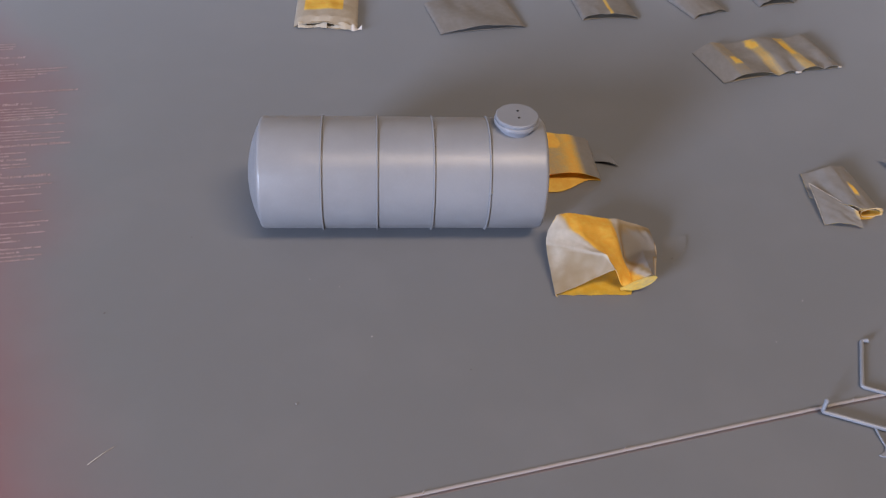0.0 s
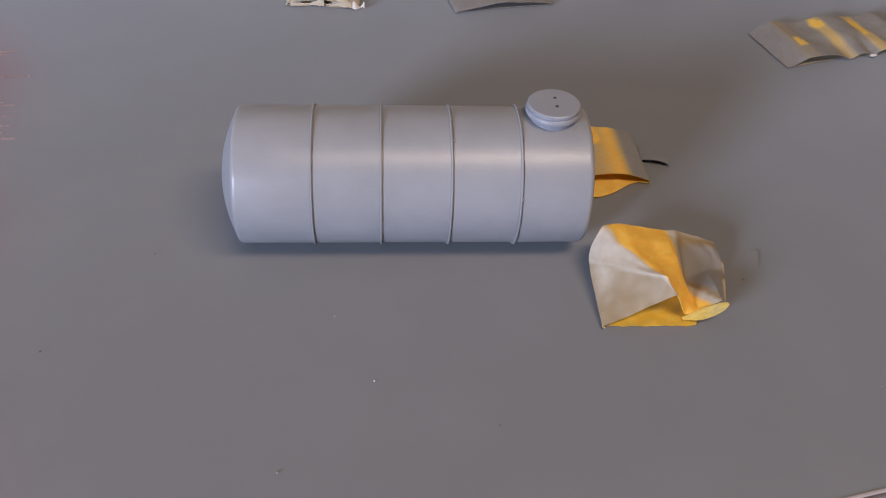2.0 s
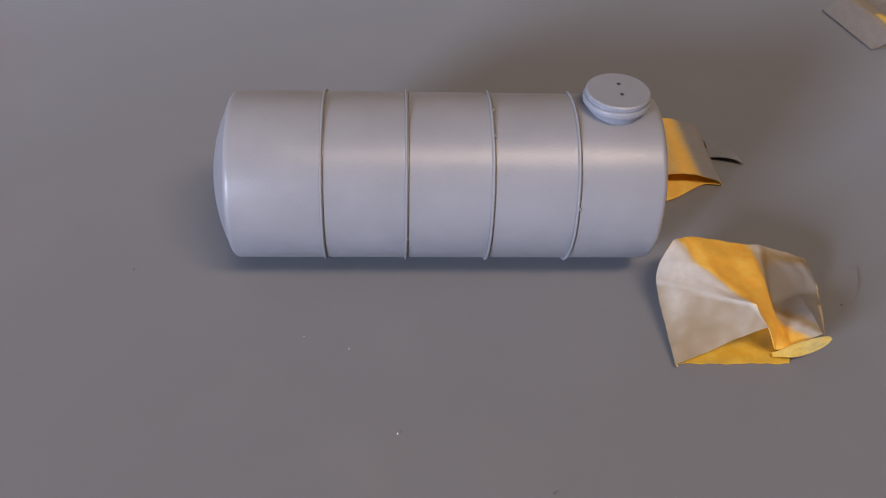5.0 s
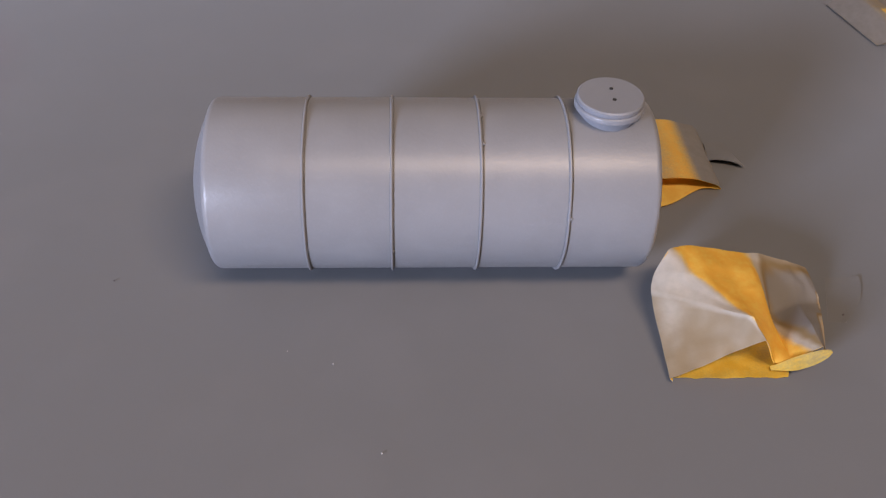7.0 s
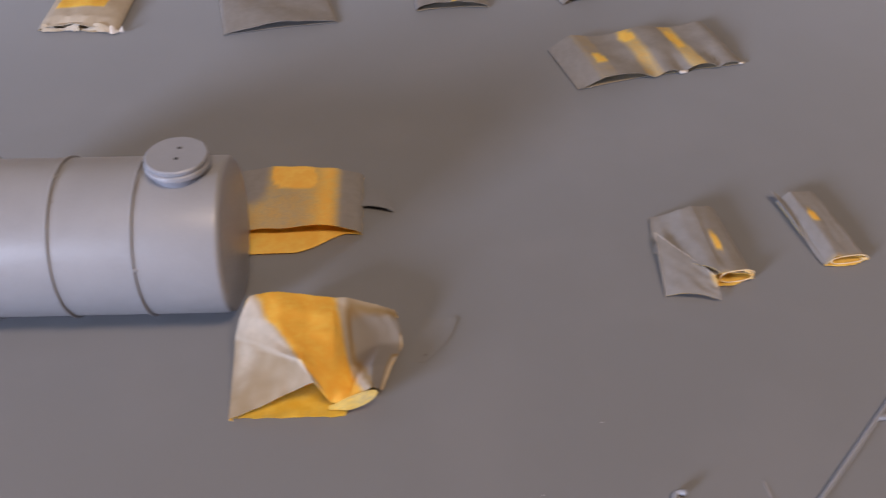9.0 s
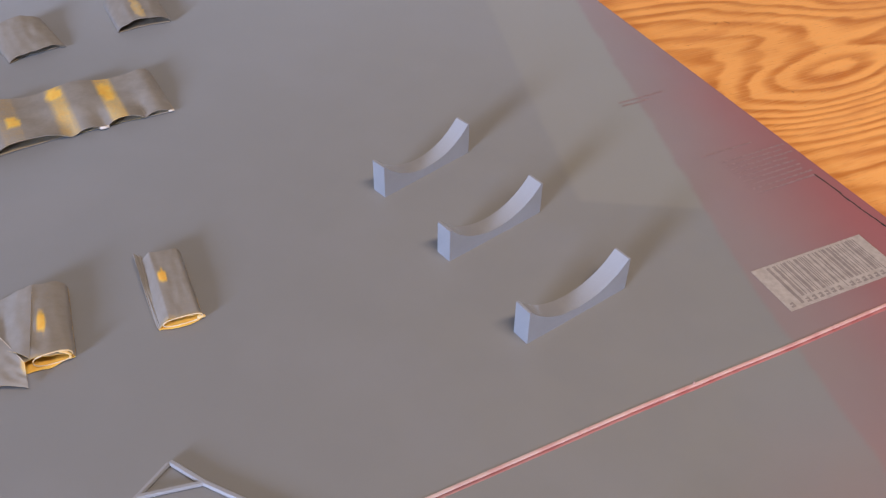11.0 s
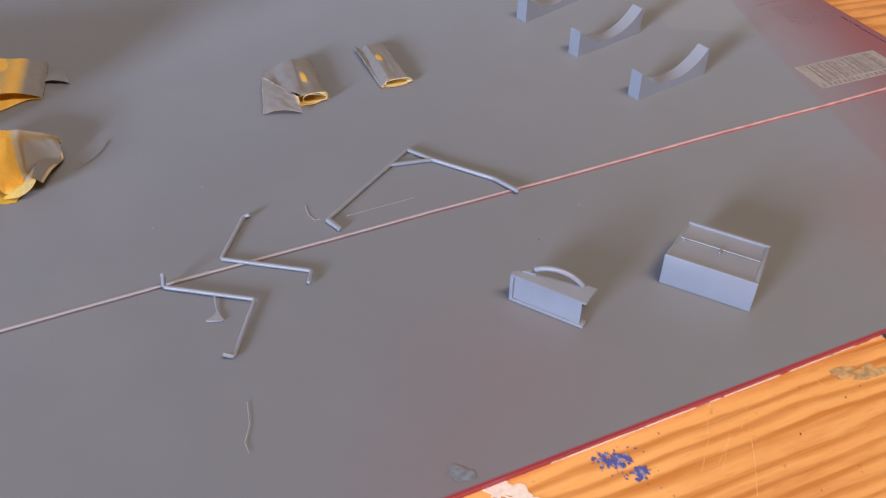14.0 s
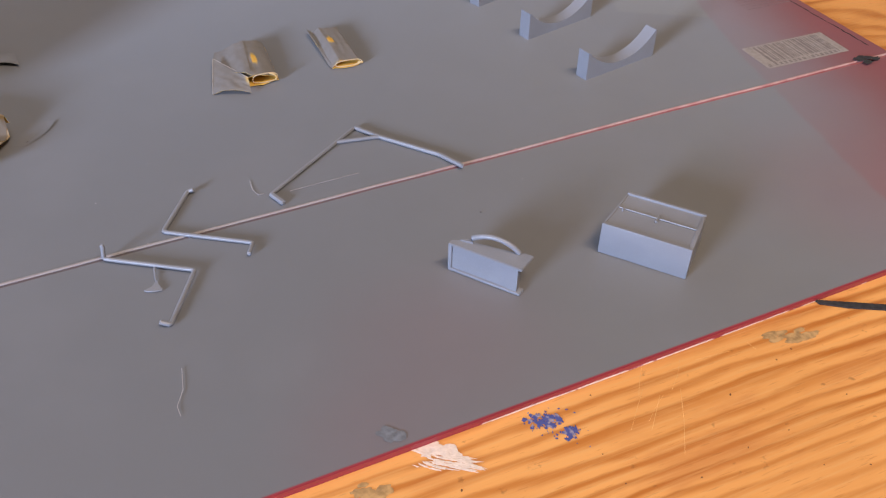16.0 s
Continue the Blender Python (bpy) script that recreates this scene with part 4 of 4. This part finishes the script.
def half_spray(u, v):
    """A clean square at the back, a thin brown veil round it, grey at both ends."""
    clean = smooth01((abs((u - 0.48 + 0.12 * (v - 0.8)) / 0.17) ** 4 + abs((v - 0.83) / 0.22) ** 4) ** 0.25 + 0.08 * wob(u * 9, v * 9, 1.0, 3), 0.88, 1.04)
    veil = 0.52 + 0.10 * math.exp(-((u - 0.45) / 0.2) ** 2) - 0.26 * math.exp(-((u - 0.74) / 0.10) ** 2)
    ends = max(smooth01(u, 0.74, 0.98), 0.75 * smooth01(0.34 - u, 0.0, 0.2) * smooth01(v, 0.25, 0.6))
    return min(clean * veil + ends * clean, 1.15)


tape_tube("tape_scrap", "half-hidden yellow loop of masking tape with a grey end", 0.1535, 0.3250, 0.5, 0.0362, 0.0256,
          lambda u, v: (0.0050 - 0.0012 * u - 0.0006 * v) * (1 - 0.42 * smooth01(0.4 - v, 0.0, 0.4) * smooth01(0.85 - u, 0.0, 0.5)), half_spray, mat=TAPE, lean=-0.0004, seed=20, rag=0.0006,
          lip=lambda u: 0.0068 * smooth01(1 - u, 0.10, 0.50), under=lambda u: 0.44 + 0.2 * smooth01(0.35 - u, 0, 0.3))
ROLL = tape_tube("tape_scrap", "rolled scrap of sprayed masking tape showing a yellow mouth", 0.2714, 0.3035, 9, 0.0172, 0.0255,
          lambda u, v: 0.0014 + 0.0026 * smooth01(u, 0.05, 0.55) * (0.72 + 0.28 * smooth01(v, 0.0, 0.4)), lambda u, v: min(0.95, dab(u, v, 0.62, 0.44, 0.06, 0.14) + 0.05, 0.7 + smooth01(v, 0.02, 0.10)), lean=0.0008, lip=0.0012, seed=23, rag=0.0007, crinkle=0.0003, under=lambda u: 0.52)
NARROW = tape_tube("tape_scrap", "narrow rolled scrap of sprayed masking tape with a yellow mouth", 0.3079, 0.3107, 9, 0.0112, 0.0262,
          lambda u, v: (0.0034 - 0.0014 * u) * (0.75 + 0.25 * smooth01(v, 0.0, 0.4)), lambda u, v: min(0.95, dab(u, v, 0.42, 0.61, 0.10, 0.10), 0.7 + smooth01(v, 0.02, 0.10)), lean=-0.0006, lip=0.0014, seed=26, rag=0.0007, slope=0.28, crinkle=0.0002, under=lambda u: 0.45)


def flap(parent, label, corners, lift, spray, seed, mat=TAPE, inner=0.0):
    a, b, c, d = [Vector((*p, 0)) for p in corners]

    def P(u, v):
        p = a.lerp(b, u).lerp(d.lerp(c, u), v)
        return (p.x, p.y, 0.0006 + lift(u, v) + 0.0003 * wob(u * 3, v * 3, 1.5, seed))
    return part("flap", sheet(P, spray, 18, 18, inner=inner), mat, parent, label, m=parent.matrix_basis.inverted())


flap(ROLL, "loose triangular tail of grey-sprayed masking tape", ((0.2650, 0.3005), (0.2782, 0.2983), (0.2776, 0.3040), (0.2661, 0.3214)),
     lambda u, v: 0.0017 * math.sin(math.pi * min(u * 0.95, 1)) * (1 - v) + (0.0024 + 0.0008 * u) * v ** 0.8, lambda u, v, p: 0.98 - 0.5 * smooth01(u, 0.84, 0.99) * smooth01(v, 0.3, 0.7), 31)
flap(ROLL, "sloping side of a rolled masking tape scrap", ((0.2652, 0.3162), (0.2790, 0.3040), (0.2776, 0.3290), (0.2667, 0.3302)),
     lambda u, v: 0.0004 + 0.0038 * smooth01(u, 0.0, 0.95), lambda u, v, p: 0.95, 32)
flap(NARROW, "thin upturned edge of pale sprayed tape", ((0.3074, 0.3110), (0.3087, 0.3112), (0.3042, 0.3384), (0.3020, 0.3388)),
     lambda u, v: 0.0020 * (1 - u) * smooth01(v, 0.05, 0.7) + 0.0008 * u, lambda u, v, p: 1.0, 33, TAPE, 1.0)


def bead(parent, label, pts, r, spray=0.45):
    """A rolled, thickened edge of tape, in its loop's own measures."""
    bm = sweep(pts, r, 8)
    lay = bm.verts.layers.float.new("spray")
    for v in bm.verts:
        v[lay] = spray
    part("rolled_edge", bm, TAPE_BACK, parent, label)


def mouth_ring(parent, label, x0, x1, y, z0, z1, r):
    """The thick yellow cut edge round a loop's open end."""
    n, pts = 22, []
    for i in range(n + 1):
        a = 2 * math.pi * i / n + 0.3
        c, d = math.cos(a), math.sin(a)
        pts.append(((x0 + x1) / 2 + (x1 - x0) / 2 * math.copysign(abs(c) ** 0.7, c), y + 0.0003 * d, (z0 + z1) / 2 + (z1 - z0) / 2 * math.copysign(abs(d) ** 0.8, d)))
    bm = sweep(pts, r, 6)
    lay = bm.verts.layers.float.new("spray")
    for v in bm.verts:
        v[lay] = 0.60
    part("cut_edge", bm, TAPE_BACK, parent, label)


mouth_ring(ROLL, "pale yellow cut edge of tape", 0.0078, 0.0168, -0.0002, 0.0007, 0.0038, 0.00017)
mouth_ring(NARROW, "pale yellow cut edge of tape", 0.0014, 0.0112, -0.0002, 0.0006, 0.0025, 0.00017)
bead(ROLL, "pale yellowish rolled edge", [(0.0140, 0.0002, 0.0036), (0.0156, -0.0002, 0.0030), (0.0164, -0.0004, 0.0020), (0.0160, -0.0006, 0.0010)], 0.00036)
bead(NARROW, "pale yellowish rolled edge", [(0.0098, 0.0000, 0.0012), (0.0108, -0.0003, 0.0010), (0.0118, 0.0000, 0.0009)], 0.00042)
bead(LONG, "pale pinched edge of tape", [(0.0360, 0.0004, 0.0009), (0.0374, -0.0003, 0.0011), (0.0388, 0.0003, 0.0008)], 0.00052, 0.85)
bead(LONG, "pale curled end of tape", [(0.0582, 0.0005, 0.0007), (0.0592, 0.0002, 0.0008), (0.0600, 0.0006, 0.0006)], 0.00042, 0.85)


def torn_edge(parent, label, pts, r):
    """A pale torn edge along a flap, given on the card's plan."""
    bm = sweep(pts, r, 6)
    lay = bm.verts.layers.float.new("spray")
    for v in bm.verts:
        v[lay] = 0.8
    part("torn_edge", bm, TAPE_BACK, parent, label, m=parent.matrix_basis.inverted())


torn_edge(ROLL, "pale torn edge of tape", [(0.2661, 0.3214, 0.0031), (0.2720, 0.3125, 0.0035), (0.2776, 0.3040, 0.0039)], 0.00006)
torn_edge(ROLL, "pale torn edge of tape", [(0.2650, 0.3006, 0.0008), (0.2655, 0.3105, 0.0022), (0.2661, 0.3212, 0.0031)], 0.00006)


def curl(parent, label, x0, x1, y0, depth, rise, seed, spray=0.6, mat=TAPE_PALE):
    """A crinkled lip of tape at a loop's mouth, in the loop's own measures."""
    def P(u, v):
        return (x0 + (x1 - x0) * u, y0 - depth * v * (0.6 + 0.4 * math.sin(5 * u + seed)), 0.0004 + rise * (1 - v) * (0.55 + 0.45 * math.sin(7 * u + seed)) + 0.0007 * abs(wob(u * 5, v * 3, 1.7, seed)))
    part("torn_lip", sheet(P, lambda u, v, p: spray, 16, 8, inner=0.85), mat, parent, label)


curl(PAD, "crumpled pale front edge of tape", 0.0020, 0.0150, 0.0006, 0.0018, 0.0022, 1.5, 0.95)
curl(PAD, "crumpled yellowish front edge of tape", 0.0130, 0.0262, 0.0008, 0.0022, 0.0026, 3.1, 0.80)
curl(PAD, "white torn tip of tape", 0.0262, 0.0308, -0.0004, 0.0020, 0.0022, 0.6, 0.95, TAPE_BACK)


def crumple():
    """The large creased loop of tape beside the tank's end."""
    # creases from the near mouth to the far side, one row for each, left to right
    folds = (((0.1638, 0.2648, .0012), (0.1630, 0.2846, .0048), (0.1638, 0.2878, .0084), (0.1662, 0.2902, .0124)),
             ((0.1702, 0.2664, .0028), (0.1700, 0.2794, .0076), (0.1692, 0.2850, .0110), (0.1696, 0.2924, .0124)),
             ((0.1764, 0.2680, .0054), (0.1760, 0.2744, .0098), (0.1745, 0.2830, .0110), (0.1735, 0.2936, .0112)),
             ((0.1824, 0.2683, .0084), (0.1798, 0.2714, .0113), (0.1795, 0.2815, .0099), (0.1790, 0.2940, .0098)),
             ((0.1856, 0.2679, .0022), (0.1857, 0.2728, .0058), (0.1856, 0.2825, .0090), (0.1843, 0.2942, .0088)),
             ((0.1895, 0.2684, .0024), (0.1895, 0.2736, .0014), (0.1893, 0.2822, .0014), (0.1895, 0.2940, .0080)),
             ((0.1944, 0.2684, .0068), (0.1943, 0.2745, .0064), (0.1955, 0.2838, .0030), (0.1946, 0.2934, .0070)),
             ((0.1966, 0.2700, .0034), (0.1986, 0.2772, .0034), (0.2008, 0.2848, .0018), (0.1990, 0.2926, .0055)))
    # the sheet turns under to the card at its left side and along its back
    under = tuple((x + 0.45 * z, y - 0.0003, 0.0005) for x, y, z in folds[0])
    net = [row + ((row[3][0] + 0.0006, row[3][1] + 0.30 * row[3][2], 0.30 * row[3][2]),) for row in (under,) + folds]

    def cat(p, t):
        n = len(p) - 1
        k = min(int(t * n), n - 1)
        f = t * n - k
        q = [Vector(p[min(max(k + o, 0), n)]) for o in (-1, 0, 1, 2)]
        s = 0.35                                   # between straight creases and soft curves
        soft = 0.5 * ((2 * q[1]) + (q[2] - q[0]) * f + (2 * q[0] - 5 * q[1] + 4 * q[2] - q[3]) * f * f + (3 * q[1] - q[0] - 3 * q[2] + q[3]) * f ** 3)
        return q[1].lerp(q[2], f).lerp(soft, s)

    creases = (((0.1632, 0.2846), (0.1798, 0.2714), 0.0011), ((0.1665, 0.2902), (0.1798, 0.2714), 0.0006), ((0.1798, 0.2714), (0.1826, 0.2684), 0.0005),
               ((0.1975, 0.2905), (0.2004, 0.2860), 0.0008), ((0.1880, 0.2925), (0.1970, 0.2880), 0.0006))

    def crest(p):
        """How far the sharp fold lines lift the sheet at p."""
        q, up = Vector((p.x, p.y)), 0.0
        for a, b, rise in creases:
            a, b = Vector(a), Vector(b)
            t = min(max((q - a).dot(b - a) / (b - a).length_squared, 0), 1)
            up = max(up, rise * max(0, 1 - (q - a.lerp(b, t)).length / 0.0034) ** 1.3)
        return up

    def P(u, v):
        p = cat([cat(row, v) for row in net], u)
        p.z += crest(p) if p.z > 0.002 else 0
        p.y -= 0.0006 * smooth01(v, 0.5, 1)
        p.z = max(p.z * 0.97 + 0.00022 * wob(p.x, p.y, 260, 4) + (0.0006 * (0.25 - abs(wob(p.x, p.y, 120, 6))) if p.z > 0.002 else 0), 0.0003)
        return p

    def S(u, v, q):
        r, k = u * 8, min(max(v * 4, 0), 3.99)
        i, f = int(k), k - int(k)
        lo, hi = [(1 - f) * e[i] + f * e[i + 1] for e in ((4.60, 4.05, 2.55, 1.75, 1.7), (6.70, 6.30, 5.65, 5.15, 5.0))]
        edge = 0.09 * wob(u * 9, v * 9, 1.3, 7)
        # below the long crease: blotchy tan, darkened to paint that side's shade
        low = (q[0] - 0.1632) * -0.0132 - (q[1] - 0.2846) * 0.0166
        facet_shade = smooth01(low, 0.0, 0.000016) * (0.78 + 0.16 * wob(q[0], q[1], 420, 5))
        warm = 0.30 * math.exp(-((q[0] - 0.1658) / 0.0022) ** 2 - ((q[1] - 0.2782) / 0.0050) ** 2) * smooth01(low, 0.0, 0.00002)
        band = min(0.96 + 0.88 * facet_shade - 1.6 * warm, 1.98) * smooth01(lo - r + edge, -0.22, 0.55)
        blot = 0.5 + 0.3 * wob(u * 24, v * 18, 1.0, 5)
        # grey spray on the right; its far strip is painted paler, as lit
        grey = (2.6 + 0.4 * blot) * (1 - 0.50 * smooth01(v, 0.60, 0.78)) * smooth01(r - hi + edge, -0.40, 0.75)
        bare = 0.55 + 0.3 * blot + 2.5 * max(smooth01(8.0 - r, 0.10, 0.5), smooth01(v, 0.30, 0.45))
        torn = 0.72 + 2.5 * smooth01(math.hypot((r - 8.0) / 0.16, (v - 0.50) / 0.09), 0.4, 1.2)
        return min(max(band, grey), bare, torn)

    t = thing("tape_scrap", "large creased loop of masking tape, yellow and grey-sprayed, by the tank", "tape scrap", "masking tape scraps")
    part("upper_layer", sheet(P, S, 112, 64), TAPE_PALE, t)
    a, b, c, d = [Vector(p) for p in ((0.1640, 0.2656, 0.0003), (0.1884, 0.2656, 0.0003), (0.1975, 0.2880, 0.0003), (0.1684, 0.2909, 0.0003))]

    def Q(u, v):
        p = a.lerp(b, u).lerp(d.lerp(c, u), v)
        p.y += 0.0004 * wob(u * 6, 0, 1.5, 2) * (1 - v)
        p.z += 0.00012 * (1 + wob(u * 4, v * 4, 1.5, 9))
        return p
    part("lower_layer", sheet(Q, lambda u, v, p: 0.32 + 0.3 * wob(u * 5, v * 5, 1.2, 3) + 0.55 * smooth01(0.14 - u, 0.0, 0.14), 36, 24), TAPE_STICKY, t)

    def lip(u, v):
        """Rounded tongue that curls up out of the lower layer beside the valley."""
        foot = Vector((0.1852 + 0.0102 * u, 0.2664 - 0.0008 * u, 0.0006 + 0.0048 * u * u))
        crest = Vector((0.1848 + 0.0114 * u, 0.2683 - 0.0007 * u, 0.0016 + 0.0068 * u))
        k = math.sqrt(max(1 - u ** 6, 0.0004)) * (0.5 + 0.5 * smooth01(u, 0.0, 0.45))
        p = (foot + crest) / 2 + (crest - foot) * (v - 0.5) * 0.85 * k
        p.z += 0.0005 * u * math.sin(math.pi * v) * k
        return p
    part("turned_lip", sheet(lip, lambda u, v, p: 0.42 + 0.16 * smooth01(u, 0.1, 0.8) + 0.14 * wob(u * 7, v * 4, 1.2, 8), 26, 12, inner=0.4), TAPE_STICKY, t, "rounded translucent tongue of tape")


crumple()


def scraps():
    def wisp(u, v):
        """A small three-sided flap whose front edge stands up off the card."""
        x = 0.1890 + (0.0090 - 0.0040 * v) * u + 0.0010 * v
        return (x, 0.3366 - 0.0022 * u * (1 - v) + 0.0085 * v, 0.0004 + 0.0014 * (1 - v) ** 1.5 * math.sin(math.pi * (0.1 + 0.85 * u)) ** 0.7)
    solid("tape_wisp", sheet(wisp, lambda u, v, p: 1.0, 16, 8, inner=1.0), FROST, "small lifted flap of sprayed tape on the card", "tape scrap")

    def clear(u, v):
        """A four-sided scrap of clear tape; one edge curls up."""
        a, b = Vector((0.2020, 0.2812)).lerp(Vector((0.2058, 0.2946)), v), Vector((0.2056, 0.2806)).lerp(Vector((0.2136, 0.2946)), v)
        p = a.lerp(b, u)
        p.x += 0.0018 * u * math.sin(math.pi * v)
        return (p.x, p.y, 0.00004 + 0.0004 * smooth01(u, 0.6, 1.0) * (0.25 + 0.75 * v))
    solid("clear_tape_scrap", sheet(clear, lambda u, v, p: 1.0, 12, 14, thick=0.00002), FROST, "thin scrap of clear tape dulled by primer", "tape scrap")
    fibres = (((0.2739, 0.2473), (0.2744, 0.2425), (0.2759, 0.2396), (0.2778, 0.2398)), ((0.2855, 0.2396), (0.2940, 0.2417), (0.3071, 0.2446)),
              ((0.2526, 0.1736), (0.2528, 0.1665), (0.2514, 0.1615), (0.2522, 0.1585)), ((0.0345, 0.2040), (0.0372, 0.2070), (0.0398, 0.2094)))
    for f in fibres[:3]:
        solid("plastic_fibre", sweep([(*p, 0.0002) for p in f], 0.00008, 6), PALE_FIBRE, "fine pale plastic thread on the card", "thread", "threads")
    solid("plastic_fibre", sweep([(*p, 0.0002) for p in fibres[3]], 0.00014, 6, taper=0.5), DUST, "short pale plastic thread on the card", "thread", "threads")
    rng = random.Random(9)
    nibs = ((0.2435, 0.2628), (0.2290, 0.2451), (0.3560, 0.2313), (0.1064, 0.2482), (0.0866, 0.2730), (0.0961, 0.2696))
    for i, (x, y) in enumerate(nibs):
        bm = bmesh.new()
        bmesh.ops.create_icosphere(bm, subdivisions=2, radius=rng.uniform(0.00011, 0.00019))
        for v in bm.verts:
            v.co *= 1 + 0.35 * noise.noise(v.co * 4000 + Vector((i, 0, 0)))
        solid("dust_nib", bm, DUST, "tiny pale crumb on the sprayed card", "crumb", "crumbs", m=Matrix.Translation((x, y, 0.0002)))
    for i, (x, y) in enumerate(((0.0859, 0.2230), (0.0470, 0.2932), (0.0266, 0.2582), (0.3391, 0.2179), (0.1350, 0.2349), (0.2060, 0.2830))):
        bm = bmesh.new()
        bmesh.ops.create_icosphere(bm, subdivisions=2, radius=rng.uniform(0.0002, 0.00034))
        for v in bm.verts:
            v.co *= 1 + 0.4 * noise.noise(v.co * 3000 + Vector((i, 3, 0)))
            v.co.z *= 0.5
        solid("paint_crumb", bm, DARK_DUST if i != 0 else PRIMER, "small dried paint crumb stuck to the card", "crumb", "crumbs", m=Matrix.Translation((x, y, 0.0002)))


scraps()
